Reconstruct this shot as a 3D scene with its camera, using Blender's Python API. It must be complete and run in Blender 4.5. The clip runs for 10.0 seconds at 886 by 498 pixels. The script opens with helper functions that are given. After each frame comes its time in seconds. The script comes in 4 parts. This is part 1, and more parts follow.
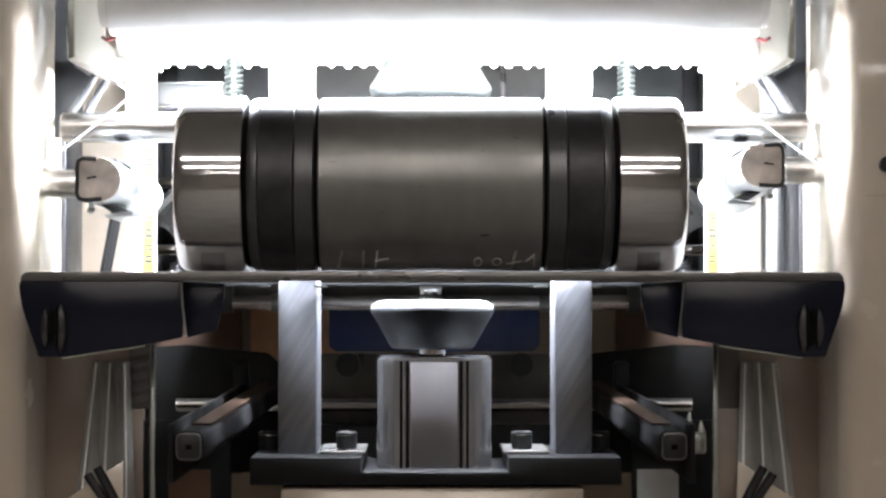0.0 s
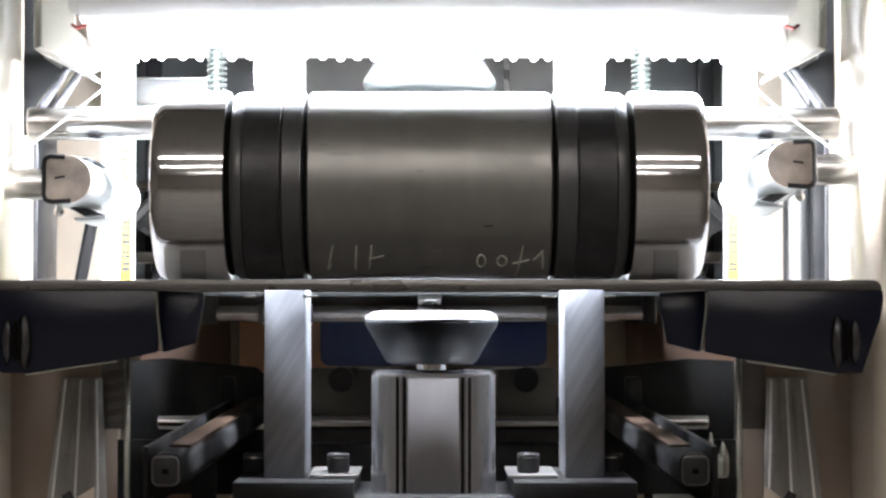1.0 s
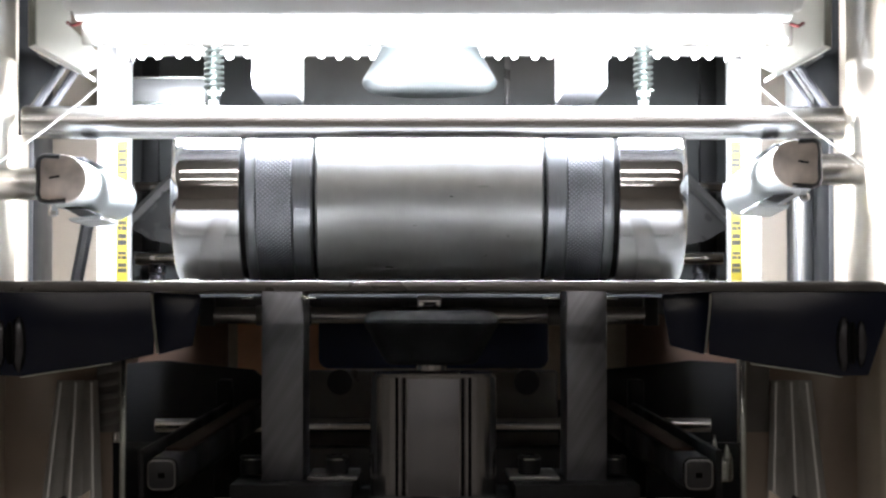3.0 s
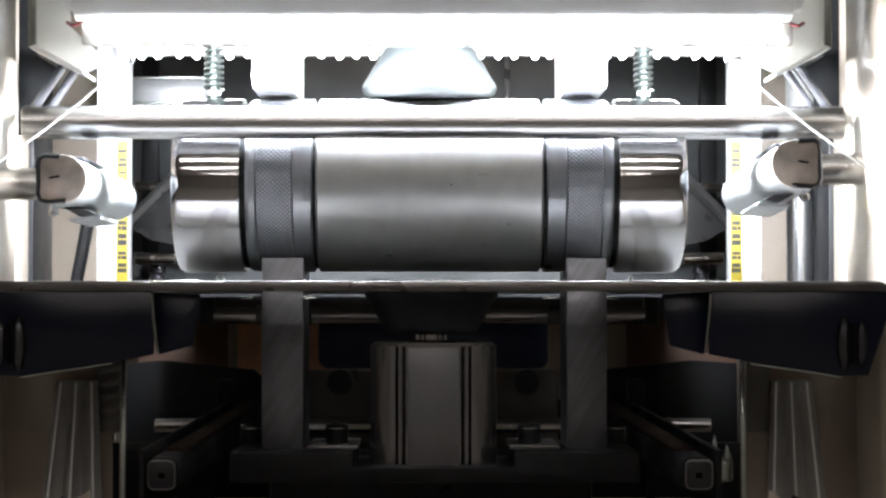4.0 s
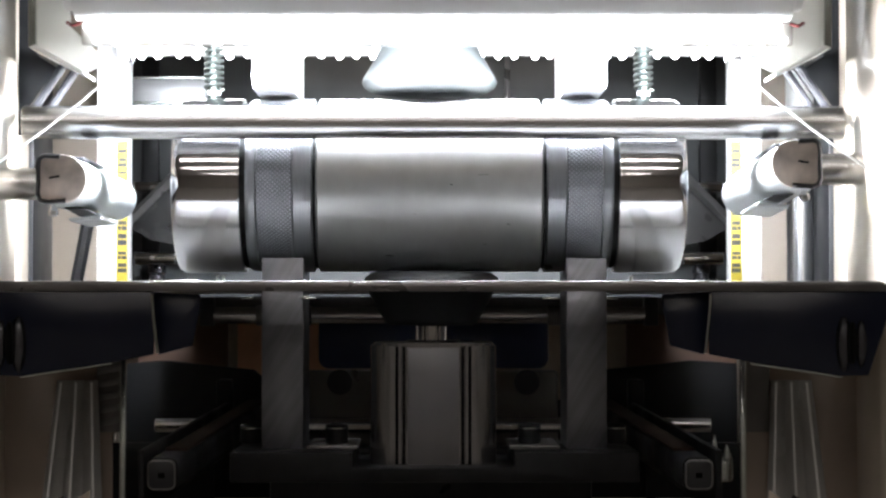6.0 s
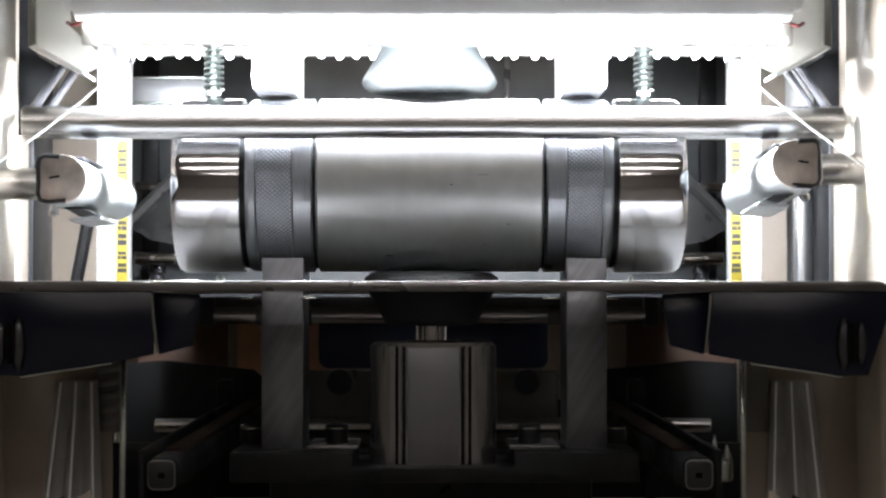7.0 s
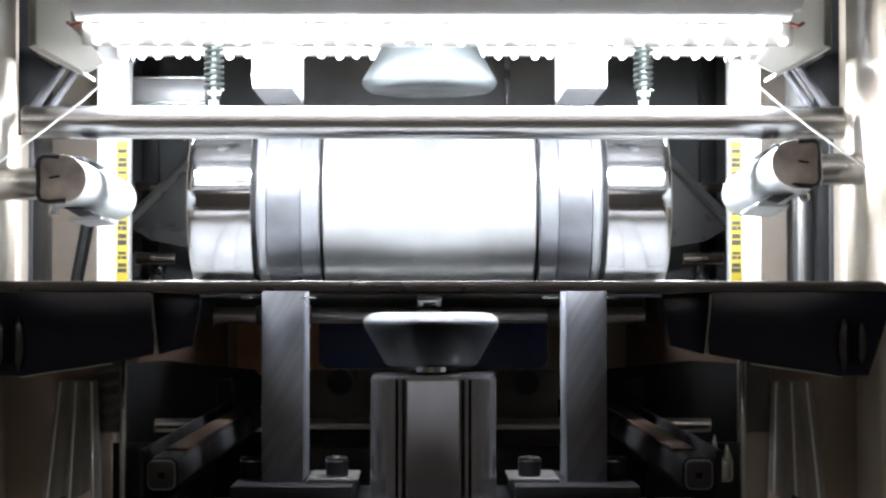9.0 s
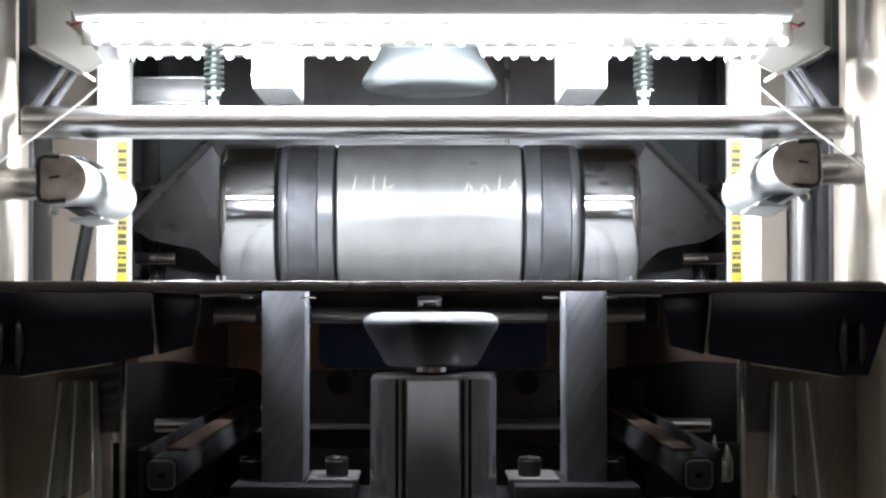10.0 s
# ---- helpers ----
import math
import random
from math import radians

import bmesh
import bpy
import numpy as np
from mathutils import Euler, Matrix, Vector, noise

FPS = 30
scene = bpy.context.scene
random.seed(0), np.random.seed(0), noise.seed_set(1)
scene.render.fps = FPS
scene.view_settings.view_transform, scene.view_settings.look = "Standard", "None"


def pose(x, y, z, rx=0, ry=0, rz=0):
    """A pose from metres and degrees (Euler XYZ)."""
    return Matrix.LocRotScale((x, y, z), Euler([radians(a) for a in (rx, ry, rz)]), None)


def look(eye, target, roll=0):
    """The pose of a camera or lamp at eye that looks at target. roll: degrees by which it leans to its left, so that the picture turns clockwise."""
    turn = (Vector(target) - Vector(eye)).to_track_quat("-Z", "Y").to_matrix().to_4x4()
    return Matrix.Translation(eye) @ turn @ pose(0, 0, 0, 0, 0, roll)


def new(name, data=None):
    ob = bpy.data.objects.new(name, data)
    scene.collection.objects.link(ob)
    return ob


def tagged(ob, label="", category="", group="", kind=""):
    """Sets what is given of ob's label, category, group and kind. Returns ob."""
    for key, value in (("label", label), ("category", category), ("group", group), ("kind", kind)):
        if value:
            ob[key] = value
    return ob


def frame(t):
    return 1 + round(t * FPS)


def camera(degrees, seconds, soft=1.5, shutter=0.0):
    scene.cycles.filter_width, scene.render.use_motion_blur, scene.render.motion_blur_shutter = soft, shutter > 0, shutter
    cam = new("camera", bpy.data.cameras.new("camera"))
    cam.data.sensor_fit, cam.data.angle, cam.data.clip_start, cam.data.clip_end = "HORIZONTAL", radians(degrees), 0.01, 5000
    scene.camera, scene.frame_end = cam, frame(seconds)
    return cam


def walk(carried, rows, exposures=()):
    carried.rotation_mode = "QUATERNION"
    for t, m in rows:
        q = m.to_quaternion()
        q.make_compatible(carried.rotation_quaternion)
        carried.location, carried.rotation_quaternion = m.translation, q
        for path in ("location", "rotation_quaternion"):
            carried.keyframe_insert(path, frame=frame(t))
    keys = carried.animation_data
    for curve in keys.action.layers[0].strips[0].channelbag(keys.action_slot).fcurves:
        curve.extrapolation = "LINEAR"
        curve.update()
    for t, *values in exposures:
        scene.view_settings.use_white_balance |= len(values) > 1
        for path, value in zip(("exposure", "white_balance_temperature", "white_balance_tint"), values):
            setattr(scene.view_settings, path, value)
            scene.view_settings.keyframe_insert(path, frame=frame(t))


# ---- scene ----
EYE = 0.8894          # height of the camera above the workshop floor
BAR_Y, BAR_Z = 0.057, EYE + 0.1353      # pivot of the swinging stop bar
R = 0.0454            # radius of the steel roller
AXLE = EYE + 0.058    # height of the roller's axis while it lies on the track

cam = camera(23.6, 10.0, 2.5, 0.5)


def aim(back, right, up):
    """A camera on the machine's centre line that looks up and to the right by small slopes."""
    eye = Vector((0, -1.106 - back, EYE))
    return look(eye, eye + Vector((right, 1.0, up)))


def glide(s):
    return aim(0.1075 * s, 0.0064 - 0.0006 * s, 0.0277 - 0.0057 * s)


walk(cam, [(0.0, glide(1.0)), (0.25, glide(0.80)), (0.5, glide(0.57)), (0.75, glide(0.33)), (1.0, glide(0.135)),
           (1.25, glide(0.02)), (1.45, glide(0.0)), (2.0, glide(0.0)), (6.0, glide(0.0)), (10.0, glide(0.0))],
     [(0.0, 0.0), (1.6, 0.1), (2.2, 0.15), (2.6, 0.0), (2.8, -0.5), (3.5, -0.85), (8.0, -0.85), (8.5, -1.2), (9.0, -1.52), (10.0, -1.56)])

# ---- light ----
world = bpy.data.worlds.new("workshop_air")
scene.world = world
world.use_nodes = True
world.node_tree.nodes["Background"].inputs[0].default_value = (1.0, 0.88, 0.78, 1)
world.node_tree.nodes["Background"].inputs[1].default_value = 0.05


def strip_lamp(name, y, z, length, watts, tilt, width=0.008):
    """The light that a row of diodes throws; tilt turns it from straight down towards the rear."""
    data = bpy.data.lights.new(name, "AREA")
    data.shape, data.size, data.size_y, data.energy = "RECTANGLE", length, width, watts
    data.color = (0.86, 0.91, 1.0)
    ob = new(name, data)
    ob.matrix_world = pose(0.004, y, EYE + z, tilt, 0, 0)
    return ob


strip_lamp("led_light", -0.0445, 0.1280, 0.33, 27.0, 0, 0.020)
strip_lamp("led_light", -0.0475, 0.1330, 0.33, 10.0, 78, 0.008)
strip_lamp("led_light", -0.0796, 0.1330, 0.33, 5.0, -100, 0.004)
strip_lamp("led_light", 0.060, 0.1375, 0.34, 0.8, 10)


# ---- materials ----
def mat(name, color, rough=0.5, metal=0.0, grain=0.0, size=60.0, bump=0.0, stretch=(1, 1, 1), glow=0.0, stain=0.0, coat=0.0, turn=0.0):
    m = bpy.data.materials.new(name)
    m.use_nodes = True
    n, l = m.node_tree.nodes, m.node_tree.links
    b = n["Principled BSDF"]
    b.inputs["Base Color"].default_value = (*color, 1)
    b.inputs["Roughness"].default_value = rough
    b.inputs["Metallic"].default_value = metal
    b.inputs["Coat Weight"].default_value = coat
    if glow:
        b.inputs["Emission Color"].default_value = (0.96, 0.98, 1, 1) if "led" in name else (1.0, 0.915, 0.85, 1)
        b.inputs["Emission Strength"].default_value = glow
    if grain or bump or stain:
        co = n.new("ShaderNodeTexCoord")
        mp = n.new("ShaderNodeMapping")
        mp.vector_type = "TEXTURE"
        mp.inputs["Scale"].default_value = [1 / k for k in stretch]
        mp.inputs["Rotation"].default_value = (0, radians(turn), 0)
        l.new(co.outputs["Object"], mp.inputs["Vector"])
        fine = n.new("ShaderNodeTexNoise")
        fine.inputs["Scale"].default_value = size
        fine.inputs["Detail"].default_value = 6
        l.new(mp.outputs["Vector"], fine.inputs["Vector"])
        broad = n.new("ShaderNodeTexNoise")
        broad.inputs["Scale"].default_value = 22.0
        broad.inputs["Detail"].default_value = 4
        l.new(co.outputs["Object"], broad.inputs["Vector"])
        add = n.new("ShaderNodeMath")
        add.operation = "MULTIPLY_ADD"
        l.new(broad.outputs["Fac"], add.inputs[0])
        add.inputs[1].default_value = 0.7
        l.new(fine.outputs["Fac"], add.inputs[2])
        ramp = n.new("ShaderNodeMapRange")
        ramp.inputs["From Min"].default_value, ramp.inputs["From Max"].default_value = 0.55, 1.15
        ramp.inputs["To Min"].default_value, ramp.inputs["To Max"].default_value = 1 - grain, 1 + grain
        l.new(add.outputs[0], ramp.inputs["Value"])
        mul = n.new("ShaderNodeVectorMath")
        mul.operation = "SCALE"
        mul.inputs[0].default_value = color
        l.new(ramp.outputs[0], mul.inputs["Scale"])
        l.new(mul.outputs[0], b.inputs["Base Color"])
        rr = n.new("ShaderNodeMapRange")
        rr.inputs["From Min"].default_value, rr.inputs["From Max"].default_value = 0.3, 0.7
        rr.inputs["To Min"].default_value, rr.inputs["To Max"].default_value = max(0.02, rough * (1 - stain)), min(1, rough * (1 + stain))
        l.new(broad.outputs["Fac"], rr.inputs["Value"])
        l.new(rr.outputs[0], b.inputs["Roughness"])
        if bump:
            bp = n.new("ShaderNodeBump")
            bp.inputs["Strength"].default_value = bump
            bp.inputs["Distance"].default_value = 0.0006
            l.new(fine.outputs["Fac"], bp.inputs["Height"])
            l.new(bp.outputs["Normal"], b.inputs["Normal"])
    return m


KNURL_TURN = radians(104)      # where on the circumference the knurl is sharp


def knurl_mat():
    """Blackened steel with a fine crossed knurl round the axis."""
    m = mat("knurled_steel", (0.086, 0.088, 0.094), 0.42, 0.6, 0.3, 90, 0.0, (1, 1, 1), 0, 0.2)
    n, l = m.node_tree.nodes, m.node_tree.links
    co = n.new("ShaderNodeTexCoord")
    sep = n.new("ShaderNodeSeparateXYZ")
    l.new(co.outputs["Object"], sep.inputs[0])
    ang = n.new("ShaderNodeMath")
    ang.operation = "ARCTAN2"
    l.new(sep.outputs["Z"], ang.inputs[0])
    l.new(sep.outputs["Y"], ang.inputs[1])
    waves = []
    for sign in (1, -1):
        a = n.new("ShaderNodeMath")
        a.operation = "MULTIPLY"
        l.new(ang.outputs[0], a.inputs[0])
        a.inputs[1].default_value = 130.0
        c = n.new("ShaderNodeMath")
        c.operation = "MULTIPLY_ADD"
        l.new(sep.outputs["X"], c.inputs[0])
        c.inputs[1].default_value = sign * 2600.0
        l.new(a.outputs[0], c.inputs[2])
        s = n.new("ShaderNodeMath")
        s.operation = "SINE"
        l.new(c.outputs[0], s.inputs[0])
        waves.append(s)
    top = n.new("ShaderNodeMath")
    top.operation = "MINIMUM"
    l.new(waves[0].outputs[0], top.inputs[0])
    l.new(waves[1].outputs[0], top.inputs[1])
    bp = n.new("ShaderNodeBump")
    bp.inputs["Strength"].default_value = 0.45
    bp.inputs["Distance"].default_value = 0.0003
    l.new(top.outputs[0], bp.inputs["Height"])
    # the knurl fades out and its colour darkens over half of the circumference
    side = n.new("ShaderNodeMath")
    side.operation = "ADD"
    l.new(ang.outputs[0], side.inputs[0])
    side.inputs[1].default_value = KNURL_TURN
    near = n.new("ShaderNodeMath")
    near.operation = "COSINE"
    l.new(side.outputs[0], near.inputs[0])
    keep = n.new("ShaderNodeMapRange")
    keep.interpolation_type = "SMOOTHSTEP"
    keep.inputs["From Min"].default_value, keep.inputs["From Max"].default_value = -0.05, 0.45
    keep.inputs["To Min"].default_value, keep.inputs["To Max"].default_value = 0.0, 0.45
    l.new(near.outputs[0], keep.inputs["Value"])
    l.new(keep.outputs[0], bp.inputs["Strength"])
    # the rubbed tips are brighter and smoother than the blackened valleys
    tip = n.new("ShaderNodeMapRange")
    tip.inputs["From Min"].default_value, tip.inputs["From Max"].default_value = -0.2, 0.7
    tip.inputs["To Min"].default_value, tip.inputs["To Max"].default_value = 0.75, 2.2
    l.new(top.outputs[0], tip.inputs["Value"])
    worn = n.new("ShaderNodeMapRange")
    worn.inputs["From Min"].default_value, worn.inputs["From Max"].default_value = 0.0, 0.45
    worn.inputs["To Min"].default_value = 0.62
    l.new(keep.outputs[0], worn.inputs["Value"])
    l.new(tip.outputs[0], worn.inputs["To Max"])
    b = n["Principled BSDF"]
    rub = n.new("ShaderNodeVectorMath")
    rub.operation = "SCALE"
    l.new(b.inputs["Base Color"].links[0].from_socket, rub.inputs[0])
    l.new(worn.outputs[0], rub.inputs["Scale"])
    l.new(rub.outputs[0], b.inputs["Base Color"])
    l.new(bp.outputs["Normal"], n["Principled BSDF"].inputs["Normal"])
    return m


CREAM = mat("cream_paint", (0.60, 0.525, 0.43), 0.22, 0, 0.06, 40, 0.05, (1, 1, 1), 0, 0.3, 0.3)
WHITE = mat("white_paint", (0.82, 0.82, 0.80), 0.35, 0, 0.04, 60, 0.05, (1, 1, 1), 0, 0.2)
BEIGE = mat("beige_sheet", (0.46, 0.39, 0.31), 0.35, 0, 0.10, 30, 0.05, (1, 1, 1), 0, 0.3)
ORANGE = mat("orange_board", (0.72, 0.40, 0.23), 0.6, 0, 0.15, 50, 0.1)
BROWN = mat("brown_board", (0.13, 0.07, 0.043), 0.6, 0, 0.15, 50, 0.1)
DARKWOOD = mat("dark_wood", (0.020, 0.0105, 0.006), 0.9, 0, 0.3, 60, 0.1, (1, 0.1, 1))
DARKWOOD.node_tree.nodes["Principled BSDF"].inputs["Specular IOR Level"].default_value = 0.2
TAN = mat("smoked_panel", (0.26, 0.208, 0.17), 0.12, 0, 0.10, 20, 0.02, (1, 1, 1), 0, 0.4)
NAVY = mat("navy_plastic", (0.008, 0.0105, 0.022), 0.2, 0, 0.15, 40, 0.05, (1, 1, 1), 0, 0.3)
NAVY.node_tree.nodes["Principled BSDF"].inputs["Specular IOR Level"].default_value = 0.38
BLUE = mat("blue_plastic", (0.012, 0.023, 0.075), 0.35, 0, 0.10, 50, 0.05)
BLACK = mat("black_steel", (0.02, 0.02, 0.022), 0.38, 0.2, 0.25, 70, 0.1, (1, 1, 1), 0, 0.3)
RUBBER = mat("dark_rubber", (0.013, 0.014, 0.015), 0.5, 0, 0.35, 55, 0.25, (1, 1, 1), 0, 0.35)
RUBBER.node_tree.nodes["Principled BSDF"].inputs["Specular IOR Level"].default_value = 0.12
# scuffed rubber, its colour raised to carry lamp light on the top
WORNLITRUBBER = mat("worn_lit_rubber", (0.050, 0.051, 0.053), 0.6, 0, 0.5, 130, 0.3, (1, 1, 1), 0, 0.3)
GREYRUBBER = mat("grey_rubber", (0.011, 0.0125, 0.0125), 0.5, 0, 0.25, 45, 0.25, (1, 1, 1), 0, 0.3)
GREYRUBBER.node_tree.nodes["Principled BSDF"].inputs["Specular IOR Level"].default_value = 0.18
SATIN = mat("satin_steel", (0.275, 0.275, 0.27), 0.39, 0.68, 0.12, 45, 0.01, (2, 1, 1), 0, 0.28)
POLISHED = mat("polished_steel", (0.70, 0.70, 0.72), 0.085, 1.0, 0.05, 80, 0.01, (30, 1, 1), 0, 0.25)
BANDSTEEL = mat("dark_band_steel", (0.112, 0.115, 0.12), 0.34, 0.6, 0.2, 70, 0.05, (30, 1, 1), 0, 0.2)
KNURL = knurl_mat()
GROOVE = mat("groove_black", (0.006, 0.006, 0.006), 0.8)
GROOVE.node_tree.nodes["Principled BSDF"].inputs["Specular IOR Level"].default_value = 0.05
CHALK = mat("chalk_mark", (0.62, 0.60, 0.56), 0.8, 0, 0.3, 400)
BRUSHED = mat("brushed_steel", (0.23, 0.235, 0.26), 0.42, 1.0, 0.22, 300, 0.12, (1, 1, 0.08), 0, 0.25, 0, 32)
ALU = mat("anodised_aluminium", (0.34, 0.335, 0.34), 0.20, 0.9, 0.04, 160, 0.02, (1, 1, 0.1), 0, 0.03)
MATTEALU = mat("matte_aluminium", (0.17, 0.162, 0.165), 0.45, 0.5, 0.06, 160, 0.03, (1, 1, 0.1), 0, 0.15)
DULL = mat("dull_grey_plate", (0.16, 0.155, 0.15), 0.32, 0.6, 0.15, 40, 0.05, (1, 1, 1), 0, 0.3)
CHARCOAL = mat("charcoal_panel", (0.075, 0.078, 0.078), 0.18, 0, 0.2, 18, 0.03, (1, 1, 1), 0, 0.4)
DECK = mat("stainless_deck", (0.42, 0.42, 0.41), 0.42, 0.7, 0.06, 60, 0.03, (1, 1, 1), 0, 0.2)
FRONTDECK = mat("dull_front_deck", (0.60, 0.59, 0.58), 0.40, 0.3, 0.10, 60, 0.03, (1, 1, 1), 0, 0.25)
PALEGREY = mat("pale_grey", (0.42, 0.41, 0.39), 0.25, 0.0, 0.15, 40, 0.05, (1, 1, 0.1), 0, 0.3)
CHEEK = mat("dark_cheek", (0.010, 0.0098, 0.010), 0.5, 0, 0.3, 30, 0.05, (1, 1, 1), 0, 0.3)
GUSSET = mat("dark_gusset", (0.010, 0.0088, 0.008), 0.3, 0, 0.3, 30, 0.05, (1, 1, 1), 0, 0.3)
GUSSET.node_tree.nodes["Principled BSDF"].inputs["Specular IOR Level"].default_value = 0.25
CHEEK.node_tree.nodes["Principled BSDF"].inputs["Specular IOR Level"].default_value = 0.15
BEARING = mat("dark_bearing_plate", (0.13, 0.12, 0.112), 0.35, 0.2, 0.2, 40, 0.05, (1, 1, 1), 0, 0.3)
BARSTEEL = mat("drawn_bar_steel", (0.72, 0.72, 0.72), 0.25, 1.0, 0.05, 60, 0.0, (0.3, 20, 20), 0, 0.0)
COIL = mat("spring_wire", (0.045, 0.055, 0.05), 0.4, 1.0, 0.1, 200)
CROSSPLATE = mat("grey_cross_plate", (0.20, 0.20, 0.20), 0.4, 0.5, 0.1, 60, 0.03, (1, 20, 20), 0, 0.2)
# grey that paints shade on the underside of the white blocks
SHADEGREY = mat("underside_shade_grey", (0.34, 0.34, 0.345), 0.5, 0, 0.08, 60, 0.03)
SPRING = mat("galvanised_spring", (0.12, 0.135, 0.125), 0.35, 0.9, 0.15, 200)
BLACKCHROME = mat("black_chrome", (0.10, 0.10, 0.11), 0.18, 0.8, 0.2, 150, 0.3)
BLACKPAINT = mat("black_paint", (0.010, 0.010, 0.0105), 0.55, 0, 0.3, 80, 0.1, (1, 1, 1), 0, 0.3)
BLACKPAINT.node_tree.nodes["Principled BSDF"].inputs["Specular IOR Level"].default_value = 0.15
CHROME = mat("chrome", (0.75, 0.75, 0.75), 0.07, 1.0)
ZINC = mat("zinc_plated", (0.55, 0.58, 0.55), 0.25, 1.0, 0.15, 120)
NYLON = mat("white_nylon", (0.44, 0.46, 0.46), 0.38, 0, 0.10, 80, 0.05)
WORNCAP = mat("worn_grey_cap", (0.60, 0.53, 0.475), 0.5, 0, 0.55, 75, 0.2, (1, 1, 1), 0, 0.3)
YELLOW = mat("yellow_vinyl", (0.33, 0.25, 0.015), 0.45)
INK = mat("black_ink", (0.012, 0.012, 0.012), 0.5)
LED = mat("led_diode", (0.9, 0.9, 0.9), 0.4, glow=30.0)
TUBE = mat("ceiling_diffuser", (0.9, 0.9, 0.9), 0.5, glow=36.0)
REDWIRE = mat("red_wire", (0.16, 0.02, 0.02), 0.5)
CORD = mat("pale_cord", (0.72, 0.72, 0.68), 0.7, 0, 0.2, 900)
FLOOR = mat("concrete_floor", (0.27, 0.255, 0.235), 0.6, 0, 0.2, 6, 0.2)
PLASTER = mat("workshop_plaster", (0.44, 0.41, 0.375), 0.8, 0, 0.1, 8, 0.1)


def acrylic_mat():
    """White acrylic that lets the light behind it glow through."""
    m = mat("white_acrylic", (0.80, 0.79, 0.76), 0.25, 0, 0.05, 60, 0.03, (1, 1, 1), 0, 0.2)
    n, l = m.node_tree.nodes, m.node_tree.links
    thin = n.new("ShaderNodeBsdfTranslucent")
    thin.inputs["Color"].default_value = (0.85, 0.84, 0.80, 1)
    mix = n.new("ShaderNodeMixShader")
    mix.inputs[0].default_value = 0.6
    l.new(n["Principled BSDF"].outputs[0], mix.inputs[1])
    l.new(thin.outputs[0], mix.inputs[2])
    l.new(mix.outputs[0], n["Material Output"].inputs["Surface"])
    return m


ACRYLIC = acrylic_mat()

# ---- mesh helpers ----
def thing(name, label, category, x=0.0, y=0.0, z=0.0, group="", kind=""):
    """An Empty at (x, y) and z above eye height, which carries the parts of one thing."""
    ob = new(name)
    ob.empty_display_size = 0.02
    ob.location = (x, y, EYE + z)
    return tagged(ob, label, category, group, kind)


def part(name, bm, material, parent, label="", smooth=True):
    me = bpy.data.meshes.new(name)
    bmesh.ops.recalc_face_normals(bm, faces=bm.faces)
    bm.to_mesh(me)
    bm.free()
    me.materials.append(material)
    if smooth:
        for p in me.polygons:
            p.use_smooth = True
        me.set_sharp_from_angle(angle=radians(35))
    ob = new(name, me)
    if parent is not None:
        ob.parent = parent
    if label:
        ob["label"] = label
    return ob


def box(x0, x1, y0, y1, z0, z1, bevel=0.0, seg=2, bm=None):
    out = bm or bmesh.new()
    m = Matrix.Translation(((x0 + x1) / 2, (y0 + y1) / 2, (z0 + z1) / 2)) @ Matrix.Diagonal((x1 - x0, y1 - y0, z1 - z0, 1))
    geo = bmesh.ops.create_cube(out, size=1, matrix=m)
    if bevel:
        edges = list({e for v in geo["verts"] for e in v.link_edges})
        bmesh.ops.bevel(out, geom=edges, offset=bevel, segments=seg, affect="EDGES", profile=0.5)
    return out


TURN = {"x": pose(0, 0, 0, 0, 90, 0), "y": pose(0, 0, 0, -90, 0, 0), "z": Matrix()}


def lathe(profile, axis="z", at=(0, 0, 0), seg=48, bm=None):
    """Turns a profile of (radius, along) about an axis; open ends are closed."""
    out = bm or bmesh.new()
    m = Matrix.Translation(at) @ TURN[axis]
    rings = []
    for r, h in profile:
        rings.append([out.verts.new(m @ Vector((r * math.cos(2 * math.pi * i / seg), r * math.sin(2 * math.pi * i / seg), h))) for i in range(seg)])
    for a, b in zip(rings, rings[1:]):
        for i in range(seg):
            out.faces.new((a[i], a[(i + 1) % seg], b[(i + 1) % seg], b[i]))
    out.faces.new(rings[0])
    out.faces.new(rings[-1])
    return out


def rod(r, a, b, axis="z", at=(0, 0, 0), seg=24, chamfer=0.0005, bm=None):
    c = min(chamfer, r * 0.4)
    return lathe([(r - c, a), (r, a + c), (r, b - c), (r - c, b)], axis, at, seg, bm)


def prism(outline, y0, y1, bevel=0.0, bm=None):
    """An outline in x and z, drawn out along y."""
    out = bm or bmesh.new()
    vs = [out.verts.new((x, y0, z)) for x, z in outline]
    f = out.faces.new(vs)
    ext = bmesh.ops.extrude_face_region(out, geom=[f])
    vv = [v for v in ext["geom"] if isinstance(v, bmesh.types.BMVert)]
    bmesh.ops.translate(out, verts=vv, vec=(0, y1 - y0, 0))
    if bevel:
        bmesh.ops.bevel(out, geom=list(out.edges), offset=bevel, segments=2, affect="EDGES", profile=0.5)
    return out


